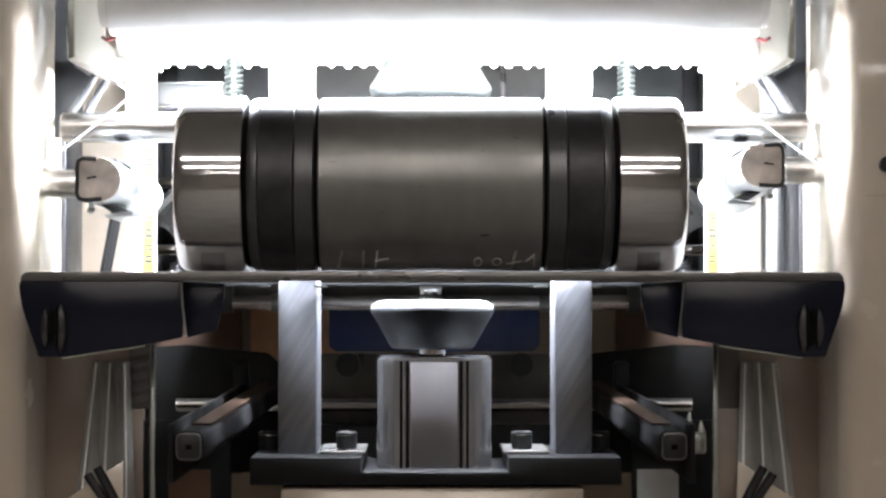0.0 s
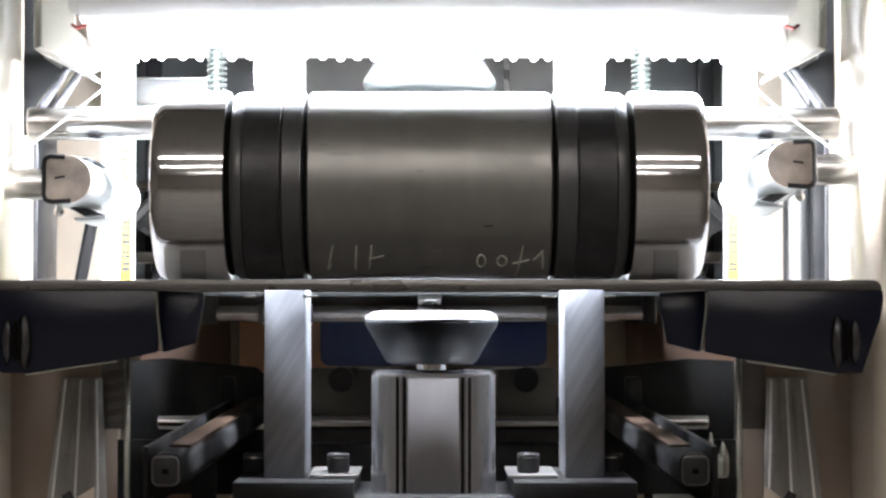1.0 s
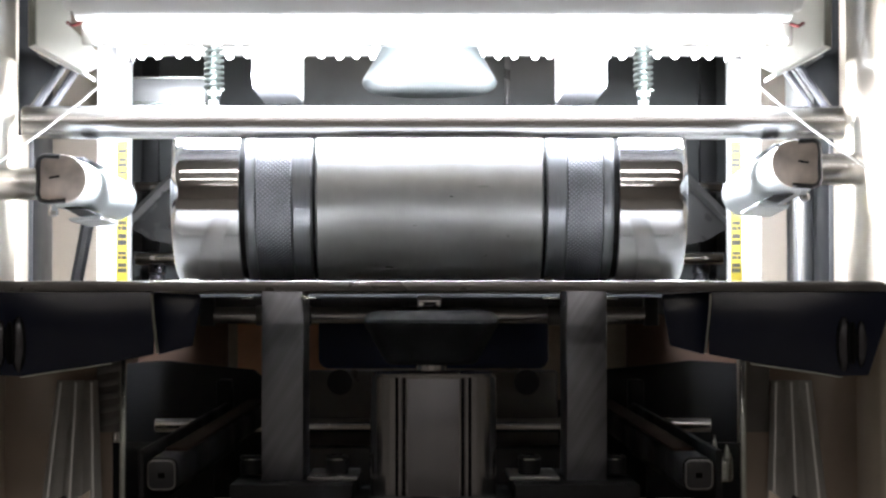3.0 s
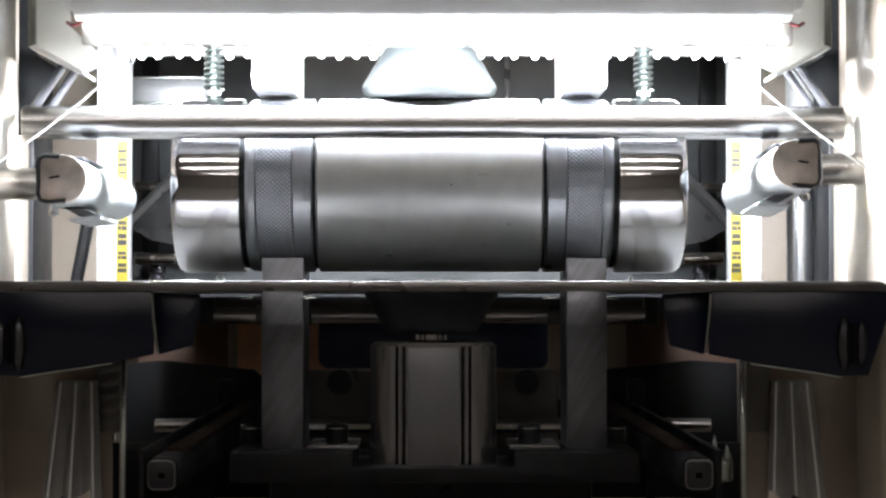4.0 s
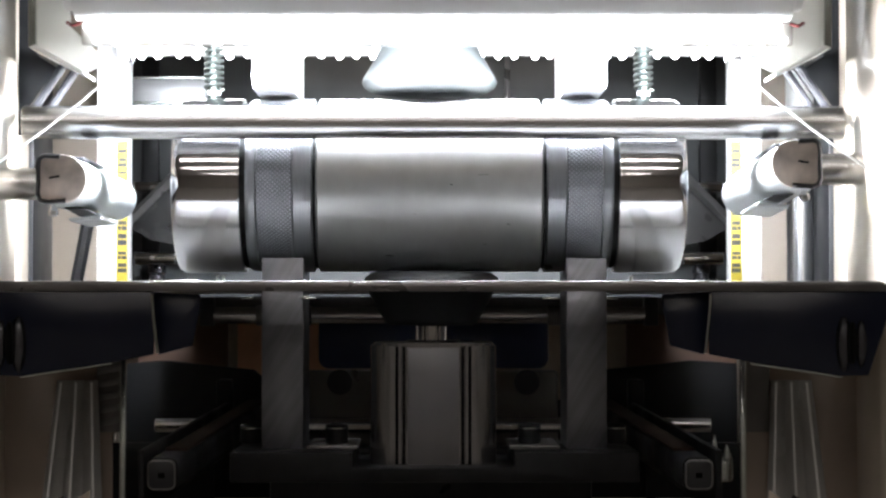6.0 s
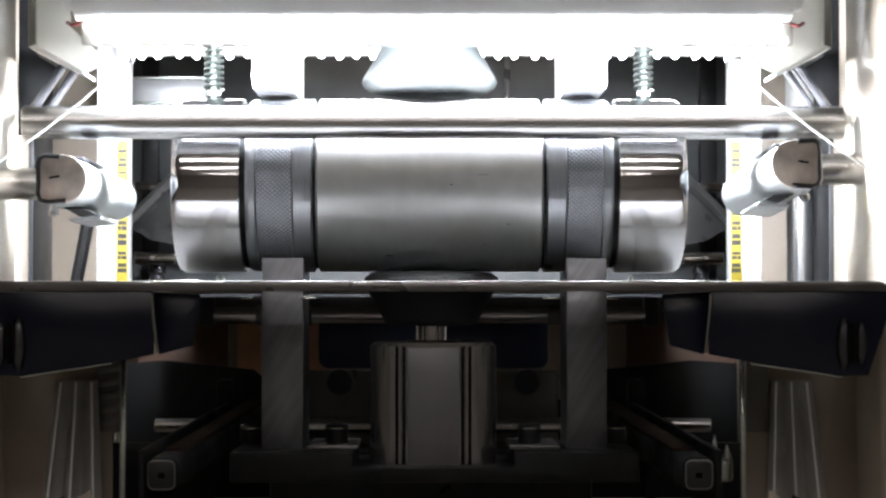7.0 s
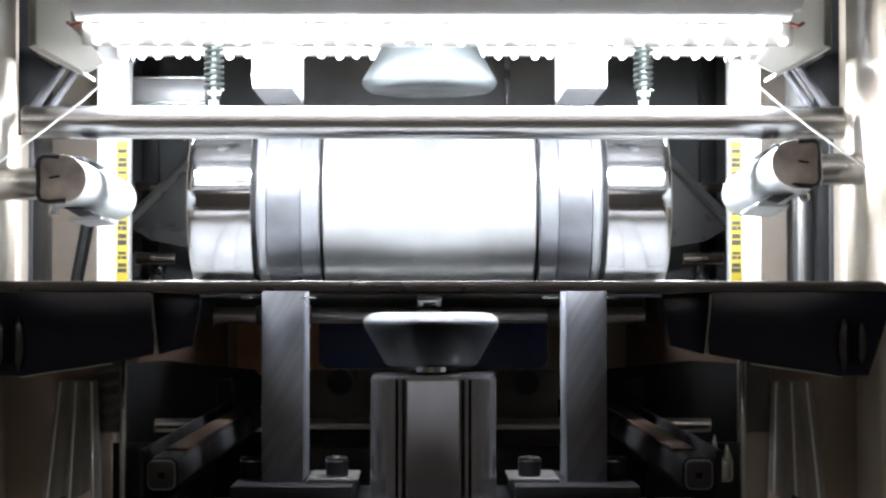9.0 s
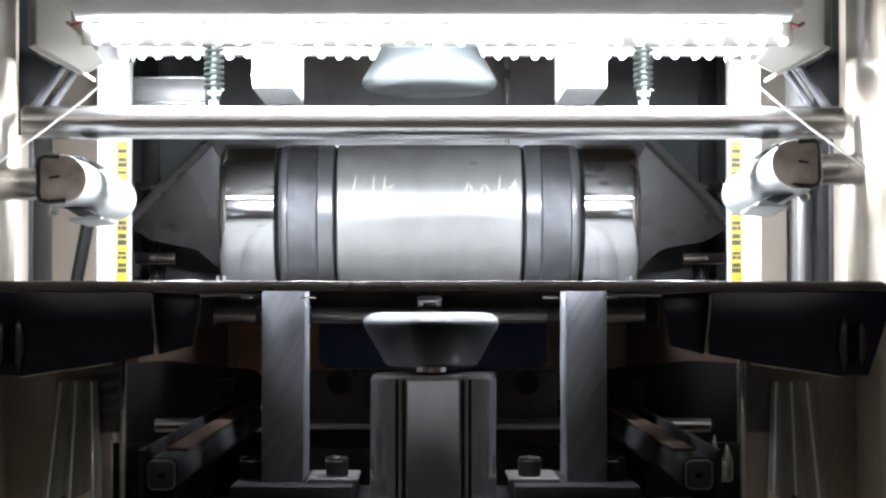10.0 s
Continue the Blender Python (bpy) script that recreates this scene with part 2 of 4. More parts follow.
def sweep(points, r, seg=8, bm=None):
    """A round cord along points."""
    out = bm or bmesh.new()
    pts = [Vector(p) for p in points]
    rings = []
    for i, p in enumerate(pts):
        d = (pts[min(i + 1, len(pts) - 1)] - pts[max(i - 1, 0)]).normalized()
        u = d.cross(Vector((0.3, 0.9, 0.1))).normalized()
        v = d.cross(u)
        rings.append([out.verts.new(p + r * (math.cos(2 * math.pi * k / seg) * u + math.sin(2 * math.pi * k / seg) * v)) for k in range(seg)])
    for a, b in zip(rings, rings[1:]):
        for k in range(seg):
            out.faces.new((a[k], a[(k + 1) % seg], b[(k + 1) % seg], b[k]))
    out.faces.new(rings[0])
    out.faces.new(rings[-1])
    return out


def round_rect(w, h, r, n=5, cx=0.0, cz=0.0):
    pts = []
    for sx, sz, a0 in ((1, 1, 0), (-1, 1, 90), (-1, -1, 180), (1, -1, 270)):
        for i in range(n + 1):
            a = radians(a0 + 90 * i / n)
            pts.append((cx + sx * (w / 2 - r) + r * math.cos(a), cz + sz * (h / 2 - r) + r * math.sin(a)))
    return pts


# ---- the room ----
def slab(name, b, material, label):
    ob = part(name, b, material, None, label, smooth=False)
    return tagged(ob, label, "", "", "structure")


slab("floor", box(-4, 4, -9.6, 3, -0.1, 0.0), FLOOR, "grey concrete workshop floor under the machine")
slab("ceiling", box(-4, 4, -9.6, 3, 2.65, 2.75), WHITE, "plain white workshop ceiling")
slab("wall_north", box(-4, 4, 3, 3.15, 0, 2.65), PLASTER, "plain beige workshop wall behind the machine")
slab("wall_south", box(-4, 4, -9.75, -9.6, 0, 2.65), PLASTER, "plain beige workshop wall facing the machine")
slab("wall_west", box(-4.15, -4, -9.6, 3, 0, 2.65), PLASTER, "plain beige workshop side wall")
slab("wall_east", box(4, 4.15, -9.6, 3, 0, 2.65), PLASTER, "plain beige workshop side wall")
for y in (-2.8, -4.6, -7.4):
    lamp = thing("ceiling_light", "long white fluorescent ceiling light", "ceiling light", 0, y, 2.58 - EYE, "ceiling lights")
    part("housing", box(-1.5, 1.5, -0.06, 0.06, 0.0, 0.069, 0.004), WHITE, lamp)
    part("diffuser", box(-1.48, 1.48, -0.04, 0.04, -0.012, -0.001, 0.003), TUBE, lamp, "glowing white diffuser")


# ---- the machine's frame ----
def frame_columns():
    for s, inner in ((-1, 0.2116), (1, 0.2137)):
        c = thing("machine_column", "cream painted rounded steel column of the machine frame", "machine column", s * (inner + 0.06), -0.06, -EYE, "machine columns")
        part("column_body", box(-0.06, 0.06, -0.05, 0.05, 0.0, 1.32, 0.012, 4), CREAM, c)
        part("seam_strip", box(-0.047, 0.047, -0.0504, -0.0492, EYE + 0.0517, EYE + 0.0527), BEIGE, c, "thin seam line")
        if s > 0:
            part("screw_head", rod(0.0042, -0.054, -0.0495, "y", (-0.036, 0, EYE + 0.0684), 20), BLACK, c, "black screw head")
        part("base_foot", box(-0.075, 0.075, -0.065, 0.065, 0.0, 0.012, 0.002), BLACK, c, "black foot plate")
    for s, inner in ((-1, 0.2365), (1, 0.2390)):
        c = thing("rear_column", "glossy cream rear column lit white by the lamp strip", "machine column", s * (inner + 0.045), 0.165, -EYE, "rear columns")
        part("column_body", box(-0.045, 0.045, -0.045, 0.045, 0.0, 1.32, 0.006, 3), CREAM, c)
        part("edge_seal", box(-s * 0.0455 - 0.0025, -s * 0.0455 + 0.0025, -0.02, 0.044, 0.60, 1.30, 0.001), BLACK, c, "dark rubber edge strip")


frame_columns()


def head_plate():
    h = thing("head_plate", "dull grey steel head plate between the machine columns", "head plate", 0, 0.04, 0.182)
    part("plate", box(-0.2355, 0.238, -0.012, 0.17, 0.0, 0.014, 0.001), DULL, h)
    part("plate_front", box(-0.2110, 0.2130, -0.150, -0.0125, 0.0, 0.014, 0.001), DULL, h)
    for s in (-1, 1):
        part("mount_bolt", rod(0.005, 0.014, 0.02, "z", (s * 0.18, 0.02, 0), 6), BLACK, h)


head_plate()


def side_posts():
    """Slender white uprights with a rounded shoulder and yellow warning labels."""
    for s in (-1, 1):
        p = thing("white_upright", "white painted upright with a yellow warning label strip", "upright", s * 0.1805, 0.11, 0.0, "white uprights")
        shape = [(-0.0088, -0.012), (0.0088, -0.012), (0.0088, 0.182), (-0.0088, 0.182)]
        part("post", prism(shape, -0.010, 0.010, 0.0015), WHITE, p)
        arm = prism([(s * 0.0088, 0.126), (s * 0.0030, 0.142), (-s * 0.03, 0.150), (-s * 0.03, 0.160), (s * 0.0088, 0.160)], -0.009, 0.009, 0.001)
        part("shoulder", arm, WHITE, p)
        strip = part("warning_label", box(-s * 0.0090, -s * 0.0026, -0.0108, -0.0101, 0.012, 0.095), YELLOW, p, "yellow warning label strip")
        rows = [(0.020, 0.0050), (0.0275, 0.0042), (0.0355, 0.0062), (0.0440, 0.0050), (0.0525, 0.0030), (0.0575, 0.0016), (0.0690, 0.0040), (0.0760, 0.0016), (0.0800, 0.0050), (0.0880, 0.0022)]
        for k, (z, h) in enumerate(rows):
            if h < 0.0025:
                part("printed_bar", box(-s * 0.0084, -s * 0.0034, -0.0111, -0.0107, z, z + h), INK, strip, smooth=False)
                continue
            cuts = ((0.0034, 0.0052), (0.0056, 0.0086)) if k % 2 else ((0.0034, 0.0086),)
            for a, b in cuts:
                part("printed_bar", box(-s * b, -s * a, -0.0111, -0.0107, z, z + h * 0.48), INK, strip, smooth=False)
            part("printed_bar", box(-s * 0.0084, -s * 0.0036, -0.0111, -0.0107, z + h * 0.62, z + h * 1.05), INK, strip, smooth=False)


side_posts()


def rear_panel():
    p = thing("rear_guard", "dark smoky guard panel with folded edges behind the roller", "guard panel", 0, 0.42, 0.0)
    part("sheet", box(-0.225, 0.228, 0.0, 0.006, -0.005, 0.23, 0.001), CHARCOAL, p)
    for s in (-1, 1):
        brace = sweep([(s * 0.2085, -0.075, 0.0565), (s * 0.150, -0.075, 0.1150)], 0.0036, 4)
        part("brace", brace, DULL, p, "slanting grey brace")
        part("gusset", prism([(s * 0.206, 0.055), (s * 0.150, 0.112), (s * 0.144, 0.102), (s * 0.145, 0.027), (s * 0.159, 0.040), (s * 0.190, 0.046)], -0.070, -0.066), GUSSET, p, "dark brown gusset sheet")
        part("hinge_post", lathe([(0.0050, 0.004), (0.0060, 0.006), (0.0060, 0.020), (0.0052, 0.021), (0.0052, 0.023), (0.0062, 0.024), (0.0062, 0.034), (0.0045, 0.037)], "z", (s * 0.190, -0.045, 0), 24), BLACKCHROME, p, "dark polished hinge post")
        # chrome stubs added to imitate short white highlights by the guard
        part("glint_stub", rod(0.0035, -0.010, 0.010, "x", (s * 0.192, -0.07, 0.083)), CHROME, p)
        part("edge_rail", box(s * 0.1985 - 0.006, s * 0.1985 + 0.006, -0.02, -0.012, 0.0, 0.20, 0.001), CHEEK, p, "dark upright edge rail")
        part("glint_stub", rod(0.0045, -0.014, 0.014, "x", (s * 0.188, -0.07, 0.034)), CHROME, p)
    part("rail_plate", box(-0.205, -0.140, -0.20, -0.17, 0.126, 0.1445, 0.001), CROSSPLATE, p, "grey cross plate")
    for z in (0.1275, 0.1430):
        part("plate_ledge", box(-0.205, -0.140, -0.203, -0.2002, z, z + 0.0016, 0.0004), ZINC, p, "bright ledge")
    part("slim_rod", rod(0.0018, 0.10, 0.20, "z", (0.055, -0.03, 0.0), 12), DULL, p)


rear_panel()


def rear_cabinet():
    c = thing("rear_cabinet", "beige sheet metal cabinet behind the machine frame", "cabinet", 0, 0.62, -EYE)
    for s in (-1, 1):
        part("side_sheet", box(s * 0.255 - 0.055, s * 0.255 + 0.055, -0.36, -0.345, 0.30, 1.35, 0.002), BEIGE, c)
    part("back_sheet", box(-0.40, 0.40, 0.0, 0.02, 0.30, 1.35, 0.002), BEIGE, c)
    t = thing("chrome_tube", "vertical chrome tube with a white collar", "tube", 0.2295, 0.20, -0.25)
    part("tube", rod(0.0092, 0.0, 0.372, "z"), BARSTEEL, t)
    part("collar", rod(0.0095, 0.372, 0.43, "z"), WHITE, t, "white plastic collar")
    part("side_rod", rod(0.0020, 0.0, 0.36, "z", (0.0125, 0.004, 0)), CHROME, t)
    b = thing("dark_strut", "thin dark slanting strut beside the upright", "strut", -0.205, 0.16, 0.0)
    part("bar", sweep([(-0.012, 0, -0.02), (0.004, 0, 0.066)], 0.004, 8), BLACK, b)


rear_cabinet()


# ---- lamp beam ----
def lamp_beam():
    t = thing("top_tube", "thick white round cross tube above the lamp strip", "cross tube", 0.0, -0.088, 0.1592)
    part("tube", rod(0.021, -0.170, 0.174, "x", (0, 0, 0), 48), WHITE, t)
    for s in (-1, 1):
        part("end_ring", rod(0.0165, s * 0.173 - 0.004, s * 0.173 + 0.004, "x", (0.002, 0, 0), 40), WHITE, t)
    rnd = random.Random(4)
    l = rear = None
    for y, z, low, high, x0, x1, rows in ((0.060, 0.0, 0.1392, 0.1475, -0.168, 0.183, (0.1390,)), (-0.078, 0.0, 0.1277, 0.1387, -0.165, 0.173, (0.1365, 0.1295))):
        l = thing("led_strip", "white lamp strip with rows of glowing diodes", "lamp", 0.0, y, 0.0, "lamp strips")
        part("carrier", box(x0 - 0.004, x1 + 0.004, 0.0, 0.008, low, high, 0.001), PALEGREY, l, "grey carrier rail")
        data = None
        for k, h in enumerate(rows):
            x = x0 + 0.003 * k
            while x < x1:
                if data is None:
                    ob = part("diode", rod(0.0019, -0.0028, 0.002, "y", (0, 0, 0), 10, 0.0008), LED, l)
                    data = ob.data
                else:
                    ob = new("diode", data)
                    ob.parent = l
                ob.location = (x + rnd.uniform(-0.0012, 0.0012), -0.001, h + rnd.uniform(-0.0005, 0.0005))
                x += 0.0098
    part("lead_wire", sweep([(-0.176, 0.0, 0.1385), (-0.173, -0.004, 0.1365), (-0.169, -0.003, 0.1378)], 0.0009), REDWIRE, l, "red lead wire")
    part("lead_wire", sweep([(0.182, 0.0, 0.1385), (0.179, -0.004, 0.1365), (0.175, -0.003, 0.1378)], 0.0009), REDWIRE, l, "red lead wire")


lamp_beam()


def angle_brackets():
    for s in (-1, 1):
        b = thing("angle_bracket", "white painted angled bracket plate with a bent foot", "bracket", s * 0.0015 + 0.0005, -0.075, 0.0, "angle brackets")
        shape = [(s * 0.1915, 0.175), (s * 0.1905, 0.128), (s * 0.1870, 0.1255), (s * 0.1665, 0.1146), (s * 0.1570, 0.1190), (s * 0.1600, 0.1240), (s * 0.1740, 0.1370), (s * 0.1765, 0.175)]
        part("plate", prism(shape, 0.0, 0.004, 0.0008), ACRYLIC, b)
        side = prism([(s * 0.1945, 0.175), (s * 0.1940, 0.1265), (s * 0.1905, 0.128), (s * 0.1915, 0.175)], -0.002, 0.05, 0.0004)
        part("side_web", side, ZINC, b, "bright metal side web")
        foot = prism([(s * 0.1940, 0.1268), (s * 0.1665, 0.1130), (s * 0.1665, 0.1146), (s * 0.1905, 0.128)], -0.002, 0.03, 0.0003)
        part("bent_foot", foot, WHITE, b)
        c = thing("pull_cord", "thin pale cord strung from the bracket to the column", "cord", 0, 0, 0, "pull cords")
        pts = []
        for i in range(9):
            t = i / 8
            pts.append((s * (0.148 + 0.058 * t), -0.056 - 0.05 * t, 0.1235 - 0.0570 * t - 0.002 * math.sin(math.pi * t)))
        part("cord", sweep(pts, 0.0006, 6), CORD, c)
        part("knot", lathe([(0.0003, -0.002), (0.0016, -0.001), (0.0016, 0.001), (0.0003, 0.002)], "z", pts[0], 8), CORD, c)


angle_brackets()


def pivot_plates():
    """Dark side plates behind the swing arms, hung from the head plate."""
    for s in (-1, 1):
        p = thing("pivot_plate", "glossy black pivot side plate behind the swing arms", "side plate", 0.0, 0.066, 0.0, "pivot plates")
        shape = [(s * 0.2275, 0.0955), (s * 0.2275, 0.1815), (s * 0.2195, 0.1815), (s * 0.2170, 0.1500), (s * 0.2130, 0.1425), (s * 0.2000, 0.1350), (s * 0.2180, 0.1108), (s * 0.2215, 0.0955)]
        part("plate", prism(shape, 0.0, 0.003, 0.0004), BLACKPAINT, p)


pivot_plates()


def upper_clamps():
    for s in (-1, 1):
        k = thing("upper_block", "white square clamp block hanging above the roller", "clamp block", s * 0.0785, 0.0, 0.1100, "upper clamp blocks")
        part("block", box(-0.0105, 0.0105, -0.046, 0.041, 0.0016, 0.07, 0.0010), WHITE, k)
        # the underside's shade is put in as a greyer sheet
        part("shaded_base", box(-0.0103, 0.0103, -0.0455, 0.0405, 0.0, 0.0015, 0.0003), SHADEGREY, k, "grey sheet painted as the block's shaded underside")
        p = thing("spring_plunger", "zinc spring plunger with a coil round its pin", "spring plunger", s * 0.1153 - 0.0003, 0.03, 0.107, "spring plungers")
        part("pin", rod(0.0033, 0.004, 0.075, "z"), COIL, p)
        part("tip", lathe([(0.0010, 0.0), (0.0026, 0.0012), (0.0030, 0.006), (0.0036, 0.0075), (0.0036, 0.009)], "z", (0, 0, 0), 20), NYLON, p, "white plastic tip")
        n = 272
        coil = [(0.0046 * math.cos(2 * math.pi * 13 * i / n), 0.0046 * math.sin(2 * math.pi * 13 * i / n), 0.010 + 0.040 * i / n) for i in range(n + 1)]
        part("coil", sweep(coil, 0.0009, 8), SPRING, p)


upper_clamps()


# ---- clamping bumpers ----
def bumper_profile(sign):
    pr = [(0.0005, 0.0), (0.0265, 0.0), (0.0315, 0.0008), (0.0343, 0.0030), (0.0352, 0.0056), (0.0345, 0.0080), (0.0325, 0.0110),
          (0.0255, 0.0235), (0.0240, 0.0262), (0.0215, 0.0275), (0.0005, 0.0275)]
    return [(r, -sign * h) for r, h in pr]


def upper_bumper():
    b = thing("upper_bumper", "grey rubber clamping foot on a steel stem, under the lamp strip", "rubber bumper", 0.0, 0.0, 0.112)
    part("rubber_foot", lathe(bumper_profile(-1), "z", (0, 0, 0), 64), GREYRUBBER, b)
    part("stem", rod(0.008, 0.0275, 0.075, "z"), CHROME, b)
    return b


def lift_table():
    """The lifting base with two upright supports and the pneumatic cylinder."""
    t = thing("lift_table", "lifting base with brushed steel supports and a pneumatic cylinder", "lift table", 0.002, 0.0, 0.0)
    base = part("base_plate", prism([(-0.101, -0.0885), (-0.0400, -0.0885), (-0.0400, -0.0965), (0.0405, -0.0965), (0.0405, -0.0885), (0.1025, -0.0885), (0.1025, -0.1035), (-0.101, -0.1035)], -0.052, 0.05, 0.0008), BLACKPAINT, t, "black steel base plate")
    for s in (-1, 1):
        x0, x1 = (-0.0872, -0.0660) if s < 0 else (0.0678, 0.0882)
        side = [(-0.0270, -0.0885), (-0.0270, 0.0086), (-0.0245, 0.0086), (-0.0060, 0.0), (0.0060, 0.0), (0.0245, 0.0086), (0.0270, 0.0086), (0.0270, -0.0885)]
        b = prism(side, x0, x1, 0.0006)
        bmesh.ops.transform(b, matrix=Matrix(((0, 1, 0, 0), (1, 0, 0, 0), (0, 0, 1, 0), (0, 0, 0, 1))), verts=b.verts)
        sup = part("support", b, BRUSHED, t, "brushed steel upright support with a notched top")
        part("foot", box(min(s * 0.0385, s * 0.0640), max(s * 0.0385, s * 0.0640), -0.030, 0.030, -0.0884, -0.0866, 0.0004), DULL, sup)
        for x in (s * 0.0495, s * 0.0935):
            bolt = part("cap_screw", rod(0.0058, -0.0866, -0.0765, "z", (x, -0.012, 0), 24, 0.0008), BLACKPAINT, t, "black socket head screw")
            part("hex_socket", rod(0.0030, -0.0765, -0.0761, "z", (x, -0.012, 0), 6, 0.00005), GROOVE, bolt)
            part("rubbed_rim", lathe([(0.0048, -0.0790), (0.0060, -0.0790), (0.0060, -0.0782), (0.0048, -0.0782)], "z", (x, -0.012, 0), 24), ZINC, bolt, "bright rubbed ring")
    # pneumatic cylinder with rounded corner ribs and grooves
    body = bmesh.new()
    w = 0.0322
    out = []
    for k in range(4):
        m = Matrix.Rotation(radians(90 * k), 2)
        quarter = [(-0.0136, -w + 0.0010), (0.0136, -w + 0.0010), (0.0138, -w + 0.0060), (0.0160, -w + 0.0060), (0.0163, -w), (0.0176, -w), (0.0178, -w + 0.0040), (0.0190, -w + 0.0040), (0.0193, -w + 0.0001)]
        corner = []
        for i in range(9):
            a = radians(-86 + 82 * i / 8)
            corner.append((w - 0.0120 + 0.0120 * math.cos(a), -w + 0.0120 + 0.0120 * math.sin(a)))
        tail = [(w - 0.0001, -0.0193), (w - 0.0040, -0.0190), (w - 0.0040, -0.0178), (w, -0.0176), (w, -0.0163), (w - 0.0060, -0.0160), (w - 0.0060, -0.0138)]
        out += [m @ Vector(q) for q in quarter + corner + tail]
    low = [body.verts.new((x, y, -0.0965)) for x, y in out]
    f = body.faces.new(low)
    ext = bmesh.ops.extrude_face_region(body, geom=[f])
    bmesh.ops.translate(body, verts=[v for v in ext["geom"] if isinstance(v, bmesh.types.BMVert)], vec=(0, 0, 0.0605))
    cyl = part("cylinder_body", body, ALU, t, "aluminium pneumatic cylinder body")
    part("end_cap", prism(round_rect(0.0615, 0.0615, 0.0145), 0.0, 0.0016), ALU, cyl).matrix_basis = pose(0, 0, -0.0362, -90, 0, 0) @ pose(0, -0.0016, 0)
    for q in (-1, 1):
        part("face_plate", box(-0.0131, 0.0131, min(q * (w - 0.0010), q * (w - 0.0002)), max(q * (w - 0.0010), q * (w - 0.0002)), -0.0960, -0.0372, 0.0002), MATTEALU, cyl, "matte grey front face")
    # black strips inside the grooves paint their shade
    for x in (-0.0184, -0.0149, 0.0149, 0.0184):
        part("groove_shade", box(x - 0.0007, x + 0.0007, -w + 0.0006, -w + 0.0014, -0.0960, -0.0366), GROOVE, cyl, "black strip painted as shade in the groove")
    part("gland", rod(0.014, -0.036, -0.0335, "z"), BLACK, cyl)
    return t


def lower_bumper():
    b = thing("lower_bumper", "black rubber clamping foot on a cylinder rod, scuffed on top", "rubber bumper", 0.001, 0.0, -0.0028)
    foot = part("rubber_foot", lathe(bumper_profile(1), "z", (0, 0, 0), 64), RUBBER, b)
    # besides scuffs, this disc paints the top lighter, as lit from above
    part("worn_lit_top", lathe([(0.0005, 0.0004), (0.0266, 0.0004), (0.0317, -0.0004), (0.0346, -0.0027), (0.0353, -0.0042)], "z", (0, 0, 0), 64), WORNLITRUBBER, foot, "scuffed top face, painted paler for the lamp light on it")
    part("piston_rod", rod(0.0082, -0.062, -0.0275, "z"), CHROME, b, "chrome piston rod")
    return b


# ---- the stop bar ----
def stop_bar():
    b = new("stop_bar")
    b.empty_display_size = 0.02
    b.location = (0.001, BAR_Y, BAR_Z)
    tagged(b, "polished steel stop bar on two dark swing arms", "stop bar")
    part("bar", rod(0.0083, -0.2035, 0.2060, "x", (0, -0.107, -0.043), 40, 0.001), BARSTEEL, b)
    for s in (-1, 1):
        for dx in (0.0, 0.0085):
            part("arm_rod", sweep([(s * (0.2000 - dx), -0.100, -0.036), (s * (0.2000 - dx), -0.002, 0.0)], 0.0024, 10), BLACKCHROME, b, "slim dark swing rod")
        part("arm_plate", prism([(s * 0.1965, -0.004), (s * 0.2050, -0.004), (s * 0.2050, 0.004), (s * 0.1965, 0.004)], -0.06, 0.006), BLACK, b, "dark pivot plate")
    return b


